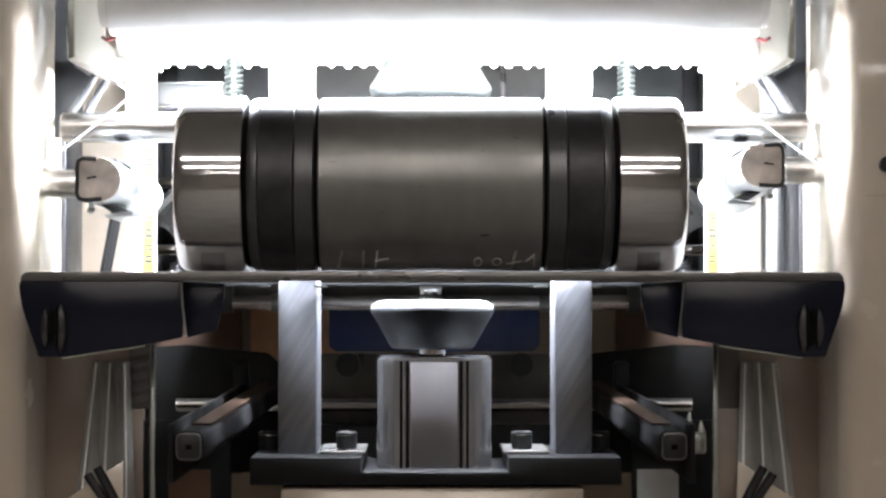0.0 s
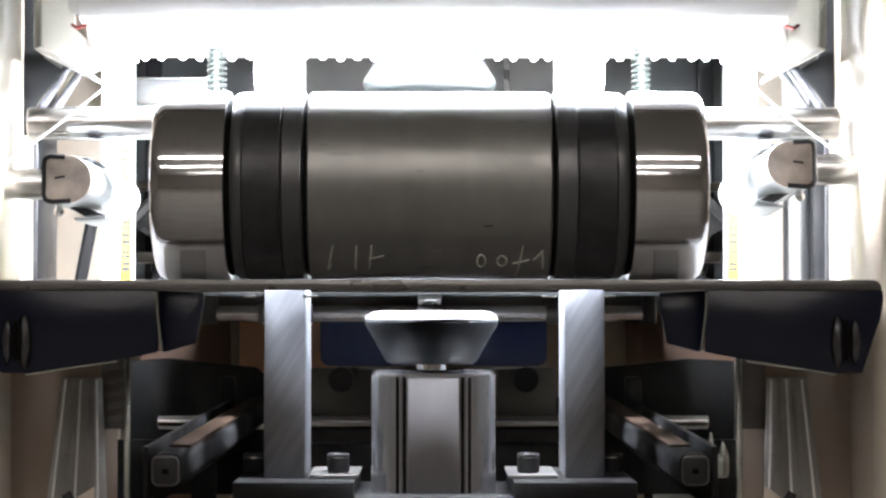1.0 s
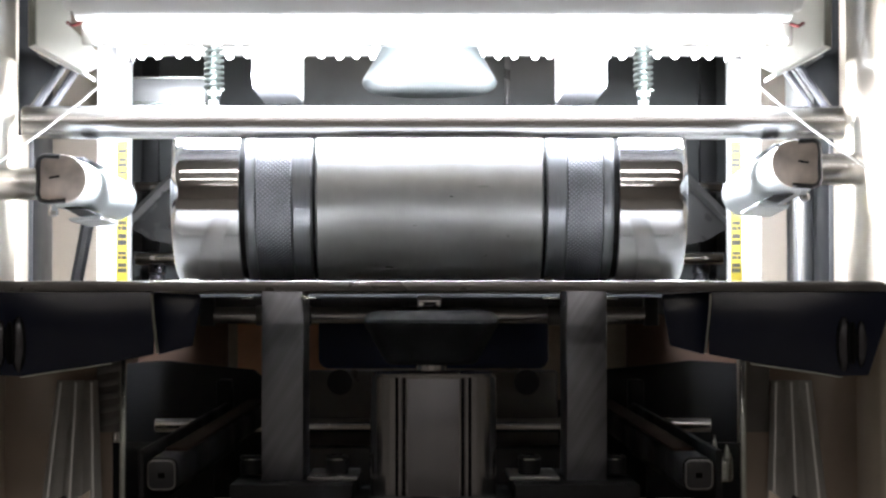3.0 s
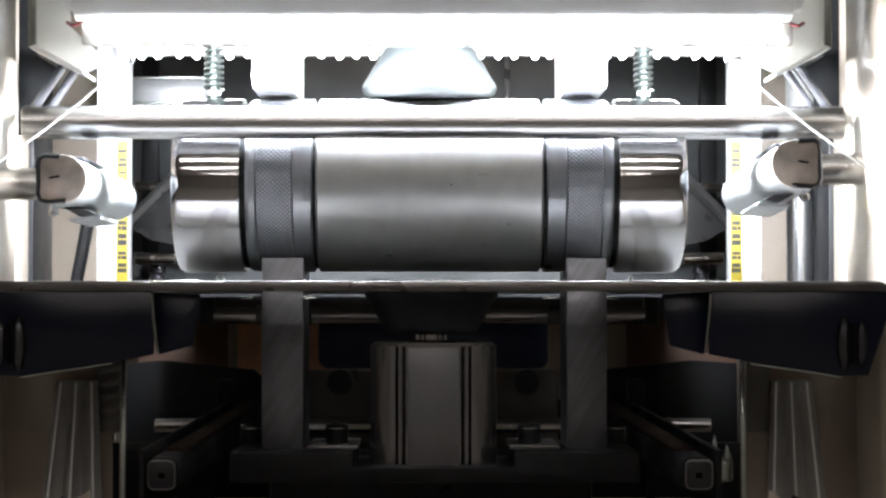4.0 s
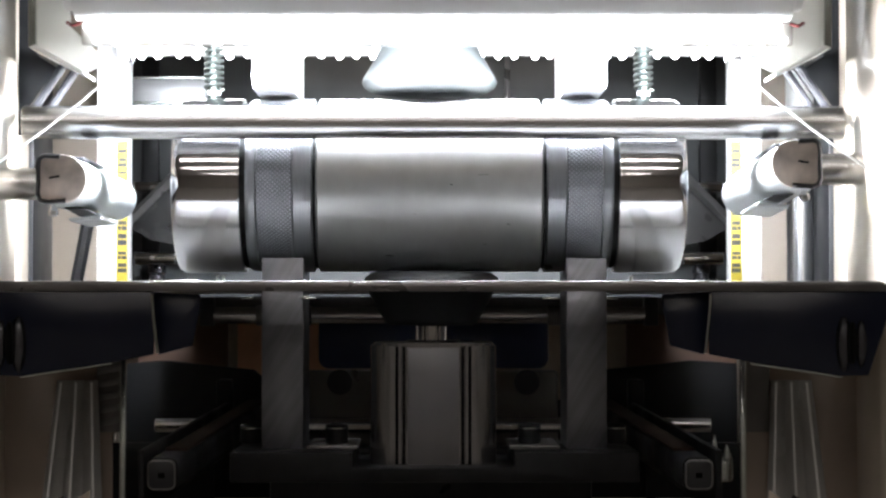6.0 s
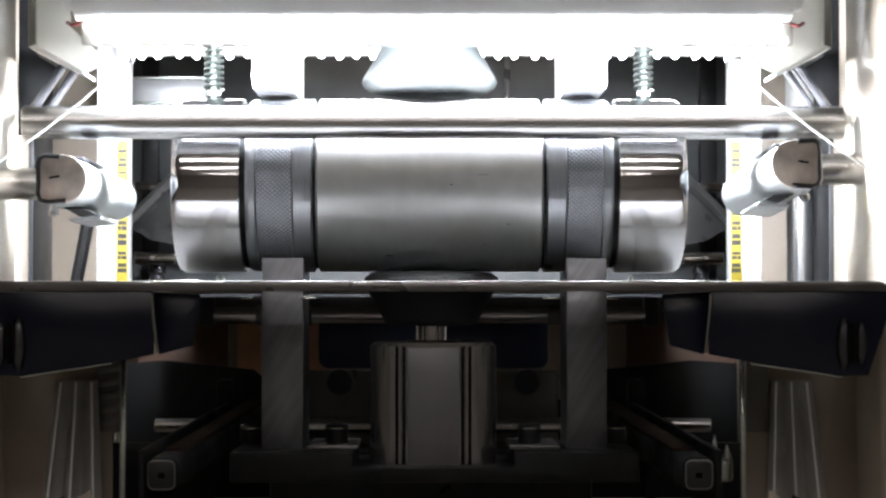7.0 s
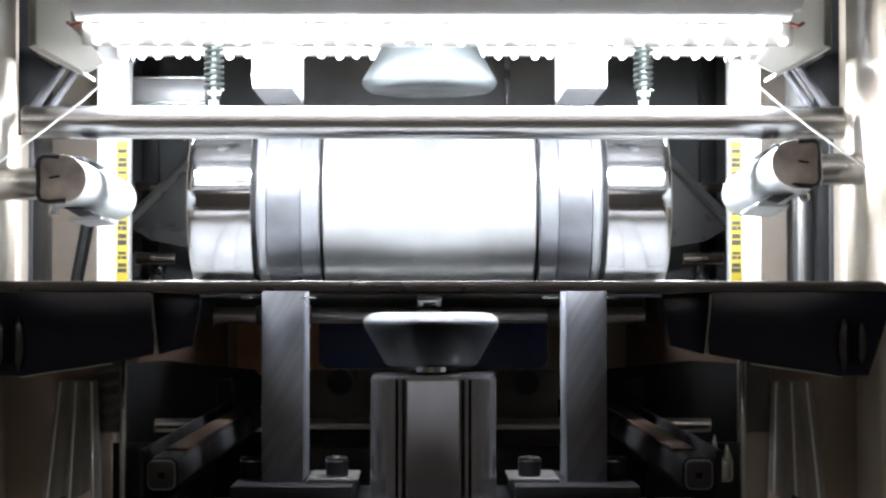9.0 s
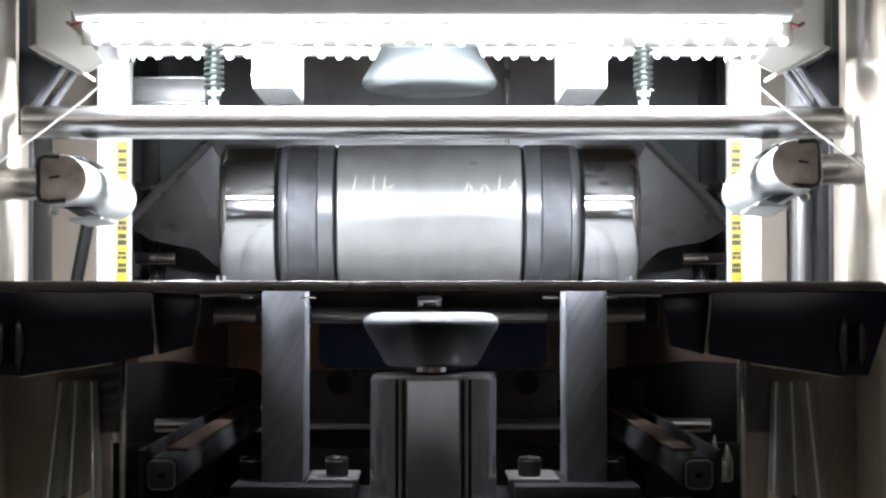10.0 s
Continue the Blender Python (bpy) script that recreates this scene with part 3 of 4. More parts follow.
# ---- the roller ----
def steel_roller():
    r = new("steel_roller")
    r.empty_display_size = 0.02
    r.location = (0, 0, AXLE)
    tagged(r, "heavy steel roller with polished end rings and dark knurled bands", "roller")
    part("middle_shell", lathe([(R - 0.0016, -0.0572), (R - 0.0004, -0.0564), (R - 0.0004, 0.0564), (R - 0.0016, 0.0572)], "x", (0, 0, 0), 128), SATIN, r, "satin grey steel middle shell")
    part("core", rod(R - 0.0022, -0.126, 0.126, "x", (0, 0, 0), 96), GROOVE, r, "black grooves between the rings")
    for s in (-1, 1):
        a = [(R - 0.0016, 0.0590), (R - 0.0004, 0.0598), (R - 0.0004, 0.0685), (R - 0.0010, 0.0692)]
        part("plain_band", lathe([(q, s * h) for q, h in a], "x", (0, 0, 0), 128), BANDSTEEL, r, "dark plain steel band")
        a = [(R - 0.0010, 0.0692), (R - 0.0003, 0.0698), (R - 0.0003, 0.0870), (R - 0.0010, 0.0874)]
        part("knurled_band", lathe([(q, s * h) for q, h in a], "x", (0, 0, 0), 128), KNURL, r, "dark knurled steel band")
        a = [(R - 0.0010, 0.0875), (R - 0.0006, 0.0878), (R - 0.0006, 0.0908), (R - 0.0014, 0.0922), (R - 0.0022, 0.0928)]
        part("band_rim", lathe([(q, s * h) for q, h in a], "x", (0, 0, 0), 128), BANDSTEEL, r, "plain dark rim of the knurled band")
        a = [(R - 0.0016, 0.0948), (R, 0.0958), (R, 0.1245), (R - 0.0004, 0.1272), (R - 0.0016, 0.1292), (R - 0.0032, 0.1300), (0.030, 0.1302), (0.026, 0.128), (0.012, 0.128)]
        ring = part("end_ring", lathe([(q, s * h) for q, h in a], "x", (0, 0, 0), 128), POLISHED, r, "polished steel end ring")
        part("axle_stub", rod(0.011, min(s * 0.122, s * 0.1295), max(s * 0.122, s * 0.1295), "x", (0, 0, 0), 32), POLISHED, ring)
    # handwritten chalk strokes, unreadable
    strokes = [(-0.0482, -0.0452, 0.0, 0.018), (-0.0478, -0.0462, 0.0, 0.005), (-0.0350, -0.0342, 0.0, 0.018), (-0.0286, -0.0272, 0.001, 0.018), (-0.0288, -0.0215, 0.009, 0.0115),
               (0.0408, 0.0436, -0.008, 0.018), (0.0390, 0.0468, 0.0055, 0.0085), (0.0535, 0.0528, 0.001, 0.0155), (0.0490, 0.0530, 0.0085, 0.0150)]
    for x0, x1, a0, a1 in strokes:
        pts = []
        for i in range(5):
            t = i / 4
            a = (a0 + (a1 - a0) * t) / R - 0.285
            pts.append((x0 + (x1 - x0) * t, -(R - 0.0004) * math.cos(a), (R - 0.0004) * math.sin(a)))
        part("chalk_stroke", sweep(pts, 0.00050, 6), CHALK, r, "pale chalk stroke")
    for x, rx, ra in ((0.0242, 0.0019, 0.0048), (0.0340, 0.0022, 0.0040)):
        pts = []
        for i in range(13):
            t = 2 * math.pi * i / 12
            a = (0.0075 + ra * math.sin(t)) / R - 0.285
            pts.append((x + rx * math.cos(t), -(R - 0.0004) * math.cos(a), (R - 0.0004) * math.sin(a)))
        part("chalk_loop", sweep(pts, 0.00048, 6), CHALK, r, "pale chalk loop")
    # small scuffs and specks on the shell
    rnd = random.Random(11)
    for i in range(26):
        x, a, l = rnd.uniform(-0.053, 0.053), rnd.uniform(-2.6, 1.6), rnd.uniform(0.0004, 0.0026)
        pts = []
        for k in range(3):
            b = a + 0.006 * k * rnd.uniform(-1, 1)
            pts.append((x + l * k, -(R - 0.00055) * math.cos(b), (R - 0.00055) * math.sin(b)))
        part("scuff_mark", sweep(pts, rnd.uniform(0.00022, 0.0004), 5), MATTEALU if i % 3 else GROOVE, r, "tiny scuff mark")
    return r


# ---- guide rails, track and platform ----
def d_section(s, w, h, r):
    """A flat outer side with rounded corners and a half-round inner side; s is the outer side."""
    pts = []
    for i in range(13):
        a = radians(-90 + 180 * i / 12)
        pts.append((-s * (w / 2 - h / 2 + h / 2 * math.cos(a)), h / 2 * math.sin(a)))
    for c, a0 in ((1, 90), (-1, 180)):
        for i in range(5):
            a = radians(a0 + 90 * i / 4)
            pts.append((s * (w / 2 - r - r * math.cos(a)), c * (h / 2 - r) + r * math.sin(a)))
    return pts


def guide_rails():
    for s, zoff in ((-1, 0.0), (1, 0.0075)):
        g = thing("guide_rail", "white nylon guide rail with a worn grey end face", "guide rail", s * 0.1745, -0.10, 0.0610 + zoff, "guide rails")
        tilt = pose(0, 0, 0, -1.2 - 2.0 * (s > 0), 0, s * 2.2)
        part("rail", prism(d_section(s, 0.0236, 0.0228, 0.004), 0.0016, 0.135, 0.0), NYLON, g).matrix_basis = tilt
        c = part("end_face", prism(d_section(s, 0.0238, 0.0230, 0.004), 0.0, 0.0016, 0.0003), WORNCAP, g, "worn grey end face")
        c.matrix_basis = tilt
        rim = [(s * 0.001, 0.0108), (s * 0.0085, 0.0112), (s * 0.0108, 0.0098), (s * 0.0114, 0.006), (s * 0.0112, -0.002), (s * 0.0114, -0.0075), (s * 0.0100, -0.0102), (s * 0.0070, -0.0110), (-s * 0.002, -0.0104)]
        part("scuffed_edge", sweep([(x, -0.0002 + 0.0003 * math.sin(7 * i), z) for i, (x, z) in enumerate(rim)], 0.0012, 6), BLACK, c, "dark scuffed edge")
        part("scratch", sweep([(s * 0.006, -0.0001, 0.0006), (s * 0.001, -0.0001, 0.0014)], 0.0006, 5), BLACK, c, "dark scratch")
        wedge = prism([(s * 0.004, -0.0118), (-s * 0.006, -0.0122), (-s * 0.012, -0.0150), (-s * 0.004, -0.0165)], 0.022, 0.062, 0.0006)
        part("wedge_clip", wedge, BLACK, g, "black wedge clip under the rail").matrix_basis = tilt
        part("clip_plate", prism([(s * 0.003, -0.0166), (-s * 0.013, -0.0152), (-s * 0.013, -0.0172), (s * 0.002, -0.0182)], 0.030, 0.075, 0.0004), NYLON, g, "white plate under the clip").matrix_basis = tilt
        part("top_clip", prism([(s * 0.002, 0.0112), (-s * 0.006, 0.0112), (-s * 0.006, 0.0128), (s * 0.002, 0.0128)], 0.022, 0.075, 0.0006), BLACK, g, "black clip on the rail").matrix_basis = tilt
        part("screw", lathe([(0.0006, -0.0175), (0.0024, -0.0165), (0.0026, -0.0145), (0.0014, -0.0125), (0.0014, -0.010)], "z", (s * 0.006, 0.012, 0), 16), CHROME, g)
        part("holder_rod", rod(0.0080, min(s * 0.008, s * 0.060), max(s * 0.008, s * 0.060), "x", (0, 0.040, 0.0)), BARSTEEL, g, "polished holder rod")


guide_rails()


def track():
    for s in (-1, 1):
        t = thing("track_rail", "flat steel track rail that carries the roller", "track rail", s * 0.1130, 0.0, 0.0, "track rails")
        part("rail", box(-0.006, 0.006, -0.13, 0.42, 0.0108, 0.0126, 0.0004), DECK, t)
        for x in ((-0.0052, -0.0018) if s < 0 else (-0.0002,)):
            part("pin", rod(0.0010, 0.0127, 0.0180, "z", (x, 0.08, 0), 12), ZINC, t, "small bright pin")
    d = thing("roller_deck", "pale stainless deck with an opening under the clamping station", "deck", 0, 0, 0)
    front = [(-0.2, -0.136), (-0.2, -0.058), (-0.052, -0.058), (-0.045, -0.100), (0.045, -0.100), (0.052, -0.058), (0.2, -0.058), (0.2, -0.136)]
    b = prism(front, 0.0, 0.0014)
    bmesh.ops.transform(b, matrix=Matrix(((1, 0, 0, 0), (0, 0, 1, 0), (0, 1, 0, 0.0092), (0, 0, 0, 1))), verts=b.verts)
    part("front_sheet", b, FRONTDECK, d, "dull steel front sheet")
    part("rear_sheet", box(-0.170, 0.172, 0.046, 0.41, 0.0100, 0.0106), DECK, d)
    for s in (-1, 1):
        part("side_sheet", box(min(s * 0.0900, s * 0.208), max(s * 0.0900, s * 0.208), -0.057, 0.0455, 0.0098, 0.0104), DECK, d)
    for s in (-1, 1):
        for u, v in ((0.0575, 0.0652), (0.0895, 0.0955)):
            part("guide_plate", box(min(s * u, s * v), max(s * u, s * v), -0.0320, -0.0280, 0.0044, 0.0056, 0.0003), ZINC, d, "thin bright guide plate beside the support")
    p = thing("front_platform", "dark glossy platform with a steel lip and folded side aprons", "platform", 0.001, -0.14, 0.0)
    part("lip", prism([(-0.2085, 0.0075)] + [(-0.2043 + 0.0042 * math.cos(radians(a)), 0.0080 + 0.0042 * math.sin(radians(a))) for a in (180, 150, 120, 90)] + [(0.2043 + 0.0042 * math.cos(radians(a)), 0.0080 + 0.0042 * math.sin(radians(a))) for a in (90, 60, 30, 0)] + [(0.2085, 0.0075)], 0.0, 0.004, 0.0004), DULL, p, "thin steel front lip")
    for s in (-1, 1):
        wing = prism([(s * 0.1265, 0.0075), (s * 0.2090, 0.0075), (s * 0.2095, 0.004), (s * 0.2080, -0.006), (s * 0.1995, -0.0310), (s * 0.1870, -0.0312), (s * 0.1455, -0.0250), (s * 0.1265, -0.0212)], 0.001, 0.0035, 0.0008)
        w = part("apron", wing, NAVY, p, "dark navy side apron")
        fold = prism([(s * 0.1290, 0.0072), (s * 0.1062, 0.0062), (s * 0.1062, 0.0020), (s * 0.1098, -0.0175), (s * 0.1255, -0.0216)], 0.010, 0.0125, 0.0006)
        part("apron_fold", fold, NAVY, p)
        part("fold_edge", sweep([(s * 0.1272, -0.0004, 0.0062), (s * 0.1264, -0.0004, -0.005), (s * 0.1246, -0.0004, -0.0205)], 0.0007, 6), ZINC, w, "bright line along the fold edge")
        part("lower_lip", sweep([(s * 0.1870, 0.0, -0.0315), (s * 0.1660, 0.0, -0.0283), (s * 0.1455, 0.0, -0.0254)], 0.0006, 6), ZINC, w, "bright lower edge")
        dent = lathe([(0.0004, -0.004), (0.0022, -0.003), (0.0030, -0.001), (0.0030, 0.0008)], "y", (0, 0, 0), 20)
        d = part("slot_boss", dent, BLACKCHROME, w, "glossy black boss")
        d.matrix_basis = pose(s * 0.1880, 0.0015, -0.0165) @ Matrix.Diagonal((1.2, 1, 4.2, 1))
        d = part("slot_rim", lathe([(0.0004, -0.003), (0.0020, -0.0022), (0.0026, -0.0004), (0.0026, 0.0008)], "y", (0, 0, 0), 20), BLACKCHROME, w, "glossy black boss")
        d.matrix_basis = pose(s * 0.1960, 0.0015, -0.0165) @ Matrix.Diagonal((1, 1, 4.2, 1))
        d = part("slot", rod(0.0016, -0.0045, 0.002, "y", (0, 0, 0), 16), GROOVE, w)
        d.matrix_basis = pose(s * 0.1915, -0.0002, -0.0160) @ Matrix.Diagonal((1, 1, 6.0, 1))


track()


# ---- below the track ----
def underworks():
    t = thing("cross_tube", "grey steel cross tube below the track", "cross tube", 0.0, 0.12, -0.0045)
    part("tube", rod(0.0048, -0.128, 0.128, "x", (0, 0, 0), 24), BARSTEEL, t)
    for s in (-1, 1):
        part("sleeve", rod(0.0058, min(s * 0.068, s * 0.100), max(s * 0.068, s * 0.100), "x", (0, 0, 0), 24), DULL, t)
        part("hanger", box(s * 0.128 - 0.004, s * 0.128 + 0.004, -0.005, 0.005, -0.006, 0.0105, 0.0008), BLACK, t, "black hanger")
    part("small_clamp", box(-0.007, 0.007, -0.008, 0.008, 0.005, 0.0115, 0.001), CHROME, t, "small bright clamp")
    b = thing("blue_tray", "dark blue plastic tray with rounded lower corners", "tray", 0.0025, 0.15, -0.022)
    part("tray_front", prism(round_rect(0.136, 0.036, 0.006, 5, 0, 0.004), 0.0, 0.004, 0.0006), BLUE, b)
    part("tray_floor", box(-0.064, 0.064, 0.004, 0.10, -0.0135, -0.0105, 0.001), BLUE, b)
    g = thing("bearing_plate", "dull grey bearing plate with round dark holes", "bearing plate", 0.0, 0.31, -0.0745)
    part("plate", box(-0.083, 0.086, 0.0, 0.008, -0.053, 0.033, 0.003), BEARING, g)
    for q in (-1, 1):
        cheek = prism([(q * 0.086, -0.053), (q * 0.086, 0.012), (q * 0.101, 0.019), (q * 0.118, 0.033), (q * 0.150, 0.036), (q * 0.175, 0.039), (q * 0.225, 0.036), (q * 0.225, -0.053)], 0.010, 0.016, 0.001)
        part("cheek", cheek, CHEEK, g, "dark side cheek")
    for x in (-0.0595, 0.0648):
        hole = part("bore", rod(0.0072, -0.0030, 0.001, "y", (x, 0, 0.0250), 28), GROOVE, g, "round dark bore")
        part("bore_ring", lathe([(0.0076, -0.0036), (0.0085, -0.0036), (0.0085, 0.0)], "y", (x, 0, 0.0250), 28), BLACK, hole)
    part("round_bar", rod(0.0050, -0.180, 0.185, "x", (0, -0.02, -0.0025), 24), BARSTEEL, g, "round steel cross bar")
    # added black sheet: paints the shade below the round bar
    part("lower_shade", box(-0.104, 0.106, -0.03, -0.01, -0.09, -0.016, 0.002), BLACK, g, "black sheet standing in for the dark under the bar")
    w = thing("brown_board", "reddish brown board standing behind the bearing plate", "board", 0.0, 0.46, 0.0)
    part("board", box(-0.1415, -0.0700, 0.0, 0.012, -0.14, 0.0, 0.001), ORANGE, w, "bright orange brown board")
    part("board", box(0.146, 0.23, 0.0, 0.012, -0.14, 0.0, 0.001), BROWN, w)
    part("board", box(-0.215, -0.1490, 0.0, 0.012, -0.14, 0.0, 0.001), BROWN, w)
    for x0, x1 in ((0.118, 0.1455), (-0.1485, -0.1420)):
        d = thing("light_board", "pale grey board edge behind the tray", "board", 0.0, 0.47, 0.0, "pale boards")
        part("board", box(x0, x1, 0.0, 0.01, -0.12, 0.0, 0.001), BEIGE, d)
    for s in (-1, 1):
        r = thing("slide_rail", "black square slide rail with a rubbed end cap", "slide rail", s * 0.1280 + 0.0005, -0.09, -0.0795, "slide rails")
        a = pose(0, 0, 0, 1.8, 0, s * 2.4)
        m = part("rail", prism(round_rect(0.0150, 0.0160, 0.0045, 4), 0.0, 0.36, 0.0), BLACKPAINT, r)
        m.matrix_basis = a
        m = part("end_cap", prism(round_rect(0.0132, 0.0142, 0.003, 4), -0.003, 0.0, 0.0008), BLACK, r, "black end cap with a rubbed rim")
        m.matrix_basis = a
        loop = round_rect(0.0128, 0.0138, 0.003, 4)
        part("rim", sweep([(x, -0.0030, z) for x, z in loop + loop[:1]], 0.0005, 5), DULL, m)
        part("socket", box(-0.0016, 0.0016, -0.0034, -0.0029, -0.0016, 0.0010, 0.0001), GROOVE, m)
        part("wood_strip", box(min(-s * 0.0075, s * 0.0035), max(-s * 0.0075, s * 0.0035), 0.03, 0.35, 0.0081, 0.0096, 0.0004), DARKWOOD, r, "brown wear strip").matrix_basis = a
        part("skirt", box(s * 0.0105 - 0.0015, s * 0.0105 + 0.0015, 0.002, 0.32, -0.020, 0.0112, 0.0005), BLACKPAINT, r).matrix_basis = a
        part("end_stop", box(s * 0.0125 - 0.0047, s * 0.0125 + 0.0047, 0.30, 0.312, 0.0095, 0.0254, 0.0015), BLACKPAINT, r, "black end stop").matrix_basis = a
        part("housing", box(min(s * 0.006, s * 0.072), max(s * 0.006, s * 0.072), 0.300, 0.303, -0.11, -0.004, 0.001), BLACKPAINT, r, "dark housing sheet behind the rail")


underworks()


def side_guards():
    for s in (-1, 1):
        g = thing("side_guard", "smoked glossy side guard with a bent inner edge", "guard panel", 0.194 if s > 0 else -0.190, -0.045, -0.026, "side guards")
        part("sheet", box(-0.038, 0.032 if s > 0 else 0.032, 0.0, 0.003, -0.20, 0.010, 0.0008), TAN, g)
        part("edge_strip", box(-s * 0.0375 - 0.0015, -s * 0.0375 + 0.0015, -0.004, 0.0, -0.16, 0.005, 0.0005), ZINC, g, "bright inner edge strip")
        lab = part("slotted_plate", box(-s * 0.030 - 0.0060, -s * 0.030 + 0.0060, -0.0016, -0.0002, -0.036, 0.0, 0.0004), BEARING, g, "small dull grey plate")
        for i in range(5 if s < 0 else 0):
            z = -0.0075 - 0.0065 * i
            part("slat", prism([(0.0246, z), (0.0354, z + 0.0022), (0.0354, z + 0.0052), (0.0246, z + 0.0030)], -0.0030, -0.0014, 0.0003), DULL, lab, "slanting grey slat")
        # added sheet: stands in for pale reflections in the glossy guard
        h = thing("streak_sheet", "pale ribbed sheet added for the reflections in the guard", "cover", 0.1800 if s > 0 else -0.1745, -0.05, -0.036, "fluted covers")
        cov = bmesh.new()
        prof = []
        for i in range(25):
            t = i / 24
            prof.append((-0.0125 + 0.025 * t, -0.0012 - 0.0016 * abs(math.sin(3 * math.pi * t))))
        top = [cov.verts.new((x * 0.80, y, 0.0)) for x, y in prof]
        low = [cov.verts.new((x * 1.36 + s * 0.003, y - 0.004, -0.085)) for x, y in prof]
        for i in range(24):
            cov.faces.new((top[i], top[i + 1], low[i + 1], low[i]))
        bmesh.ops.solidify(cov, geom=list(cov.faces), thickness=0.0006)
        part("sheet", cov, PALEGREY, h)
        # white ribs paint the bright streaks of that reflection
        for k in (-0.80, -0.05, 0.72):
            part("rib", sweep([(0.0125 * k * 0.80, -0.0036, -0.001), (0.0125 * k * 1.36 + s * 0.003, -0.0080, -0.085)], 0.0007, 8), WHITE, h, "white rib painted as a reflected streak")
        plate = [(s * 0.2060, -0.1165), (s * 0.1650, -0.0885), (s * 0.1650, -0.3000), (s * 0.2060, -0.3000)]
        c = thing("corner_plate", "cream sheet corner plate below the streak sheet", "corner plate", 0.0, -0.072, 0.0, "corner plates")
        part("plate", prism(plate, 0.0, 0.002, 0.0004), CREAM, c)
        hose = thing("black_hose", "pair of short black rubber hoses at the machine base", "hose", s * 0.1780, -0.080, -0.100, "hoses")
        for dx in (0.0, 0.0052):
            part("hose", sweep([(s * (0.0050 - dx), 0, 0.0050 + 0.7 * dx), (s * (0.0010 - dx), 0, -0.0010 + 0.5 * dx), (-s * (0.006 + dx), 0, -0.012), (-s * (0.012 + dx), 0, -0.03)], 0.0025, 12), BLACK, hose)
    for x, m, name, label, cat in ((-0.140, BROWN, "cardboard_sheet", "brown cardboard sheet under the slide rail", "cardboard"), (0.132, NYLON, "paper_sheet", "white paper sheet lying under the slide rail", "paper")):
        c = thing(name, label, cat, x, 0.02, -0.20)
        part("sheet", box(-0.012, 0.012, 0.0, 0.0015, 0.0, 0.099), m, c)
    k = thing("latch", "small bright metal latch beside the slide rail", "latch", 0.1465, -0.03, -0.088)
    part("latch_body", box(-0.007, 0.007, -0.004, 0.004, 0.0, 0.012, 0.002, 3), ZINC, k)
    part("latch_tongue", prism([(-0.006, 0.011), (-0.002, 0.024), (0.000, 0.011)], -0.003, 0.003, 0.0005), ZINC, k)
    part("latch_tongue", prism([(0.002, 0.011), (0.004, 0.019), (0.007, 0.011)], -0.003, 0.003, 0.0005), ZINC, k)
    t = thing("base_box", "pale beige base box under the lifting table", "base box", 0.0, 0.0, -EYE)
    part("box_body", box(-0.082, 0.084, -0.05, 0.05, 0.0, EYE - 0.1055, 0.002), BEIGE, t)


side_guards()

upper = upper_bumper()
lift = lift_table()
lower = lower_bumper()
bar = stop_bar()
roller = steel_roller()


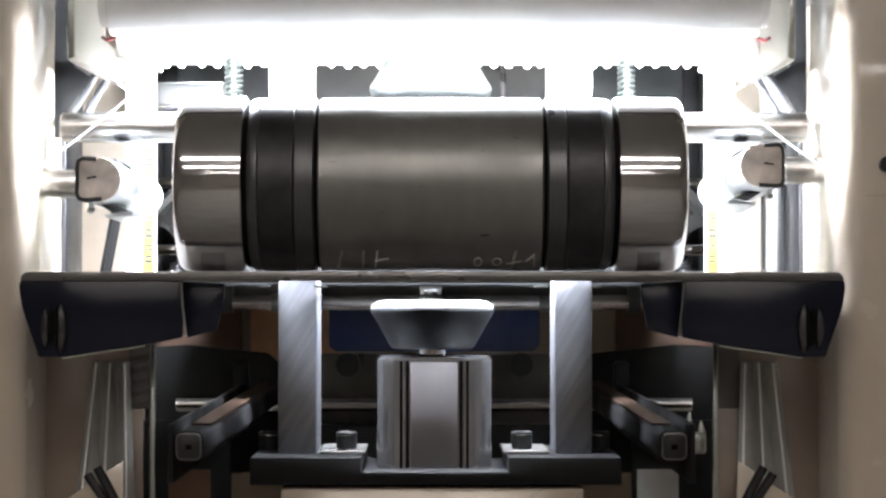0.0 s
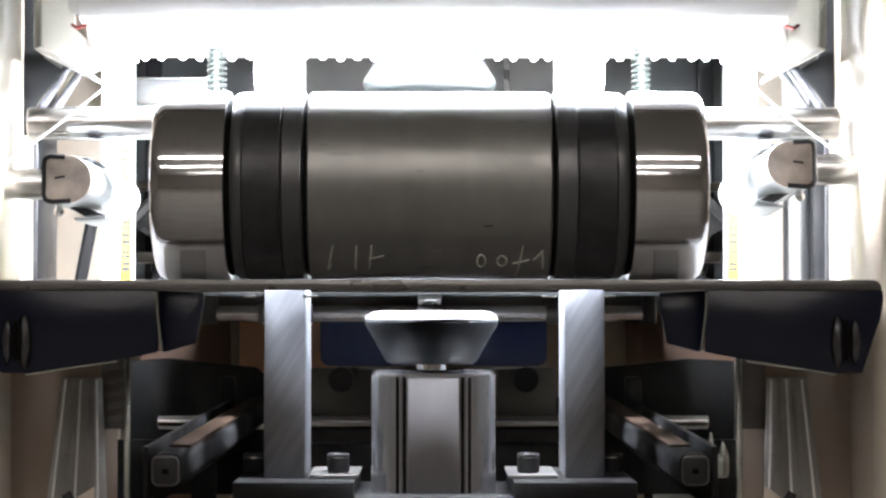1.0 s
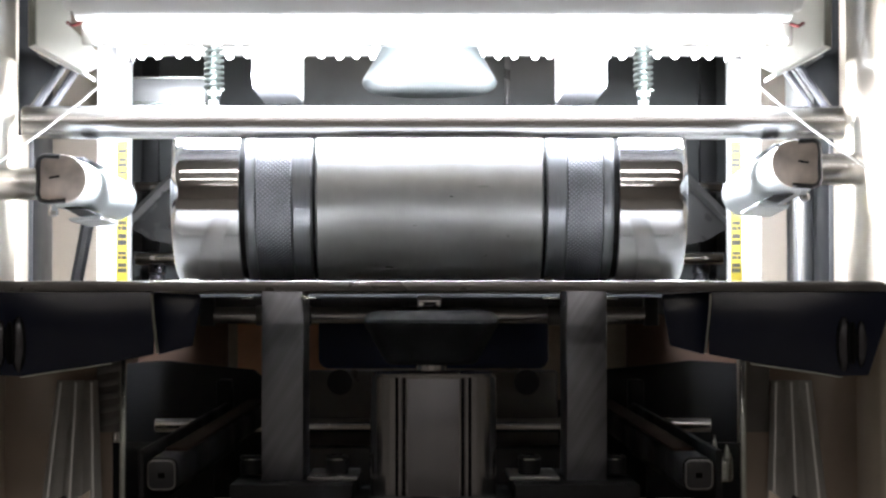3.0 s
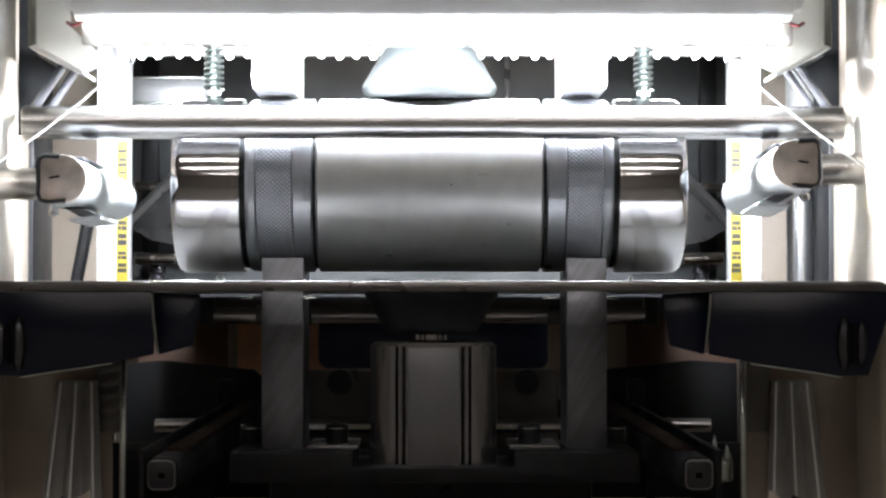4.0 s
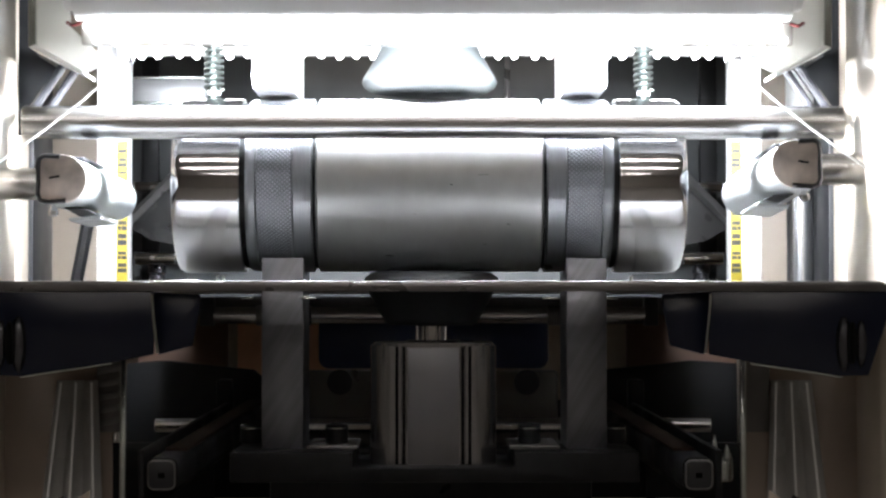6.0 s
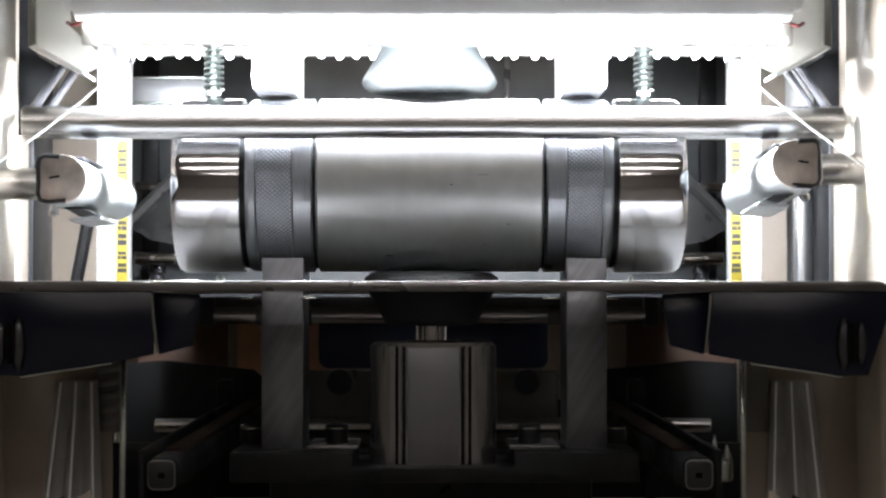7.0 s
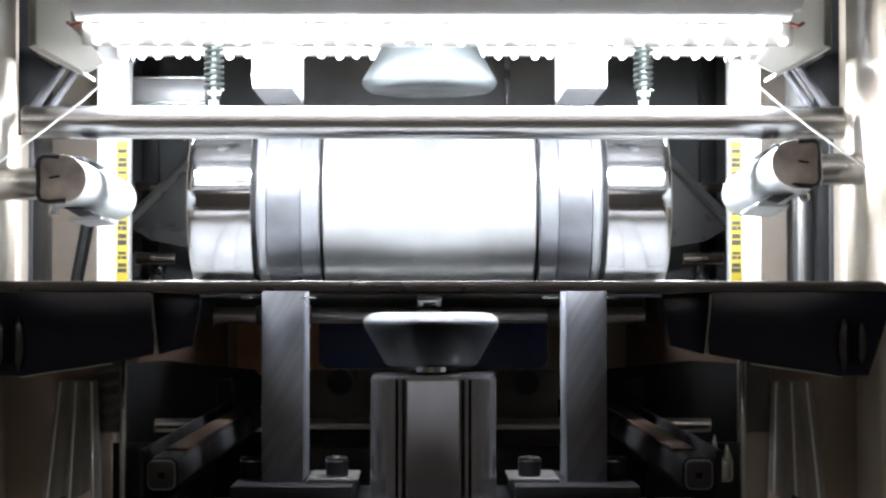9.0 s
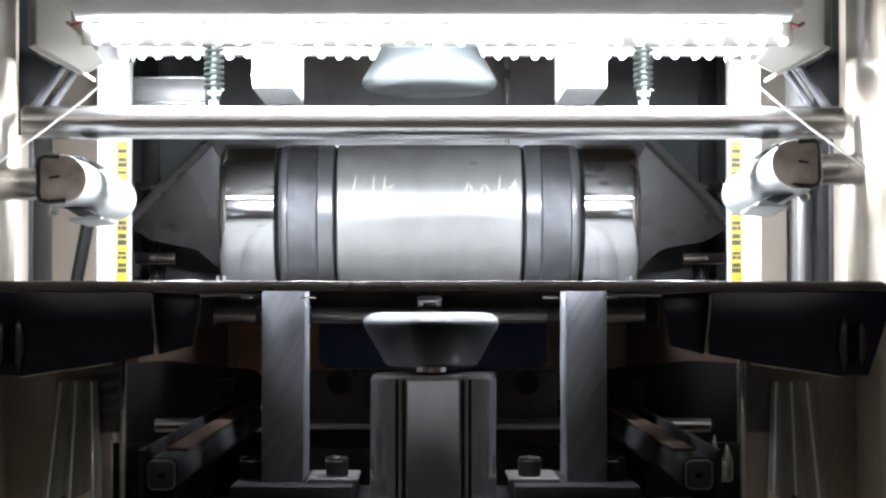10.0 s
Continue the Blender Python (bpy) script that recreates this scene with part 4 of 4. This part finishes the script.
# ---- what moves ----
def motions():
    # the stop bar swings up to let the roller pass, and down again behind it
    up, down = -12.4, 0.0
    walk(bar, [(t, pose(0.001, BAR_Y, BAR_Z, a)) for t, a in ((0.0, down), (1.5, down), (1.567, -2.5), (1.633, -9.0), (1.7, up), (2.5, up), (2.567, -9.3), (2.633, -6.0), (2.7, -3.4), (2.8, -0.7), (2.9, down), (6.0, down), (10.0, down))])
    # the lifting table rises under the roller and sinks again
    lifts = ((0.0, 0.0), (2.9, 0.0), (3.2, 0.007), (3.5, 0.0168), (7.5, 0.0168), (7.6, 0.0163), (7.7, 0.0153), (7.8, 0.0134), (7.9, 0.0112), (8.0, 0.0080), (8.1, 0.0054), (8.2, 0.0031), (8.3, 0.0011), (8.4, 0.0), (10.0, 0.0))
    walk(lift, [(t, pose(0.002, 0, EYE + h)) for t, h in lifts])
    pads = ((0.0, 0.0), (2.9, 0.0), (3.2, 0.007), (3.5, 0.0168), (5.1, 0.0168), (5.2, 0.0208), (5.3, 0.0212), (6.9, 0.0212), (7.3, 0.0205), (7.4, 0.0170), (7.5, 0.0168), (7.6, 0.0163), (7.7, 0.0153), (7.8, 0.0134), (7.9, 0.0112), (8.0, 0.0080), (8.1, 0.0054), (8.2, 0.0031), (8.3, 0.0011), (8.4, 0.0), (10.0, 0.0))
    walk(lower, [(t, pose(0.001, 0, EYE - 0.0028 + h)) for t, h in pads])
    walk(upper, [(t, pose(0, 0, EYE + 0.112 + h)) for t, h in ((0.0, 0.0), (3.0, 0.0), (3.5, -0.0034), (5.1, -0.0034), (5.2, 0.0), (7.0, 0.0), (10.0, 0.0))])
    # the roller rolls in, is lifted and clamped, then rolls away down the track
    rows = ((0.0, -0.1050, 0.0, -58), (0.5, -0.1010, 0.0, -53), (0.9, -0.0970, 0.0, -48), (1.6, -0.0970, 0.0, -48), (1.8, -0.0920, 0.0, -41), (2.0, -0.0820, 0.0, -27.5), (2.2, -0.0655, 0.0, -8), (2.4, -0.0460, 0.0, 16), (2.6, -0.0210, 0.0, 46), (2.7, -0.0085, 0.0, 63),
            (2.85, 0.0, 0.0, 75), (3.2, 0.0, 0.0, 76), (3.5, 0.0, 0.0057, 76), (7.5, 0.0, 0.0057, 76), (7.6, 0.0, 0.0052, 76), (7.7, 0.0, 0.0042, 76), (7.8, 0.0, 0.0023, 76), (7.9, 0.0, 0.0003, 76), (8.0, 0.0, 0.0, 76), (8.2, 0.001, 0.0, 77),
            (8.4, 0.0100, 0.0, 89), (8.6, 0.0284, 0.0, 113), (8.8, 0.0480, 0.0, 138), (9.0, 0.0705, 0.0, 167), (9.2, 0.0950, 0.0, 199), (9.4, 0.1230, 0.0, 235), (9.6, 0.1590, 0.0, 282), (9.8, 0.1965, 0.0, 331), (10.0, 0.2378, 0.0, 384))
    walk(roller, [(t, pose(0, y, AXLE + z, -a)) for t, y, z, a in rows])


motions()
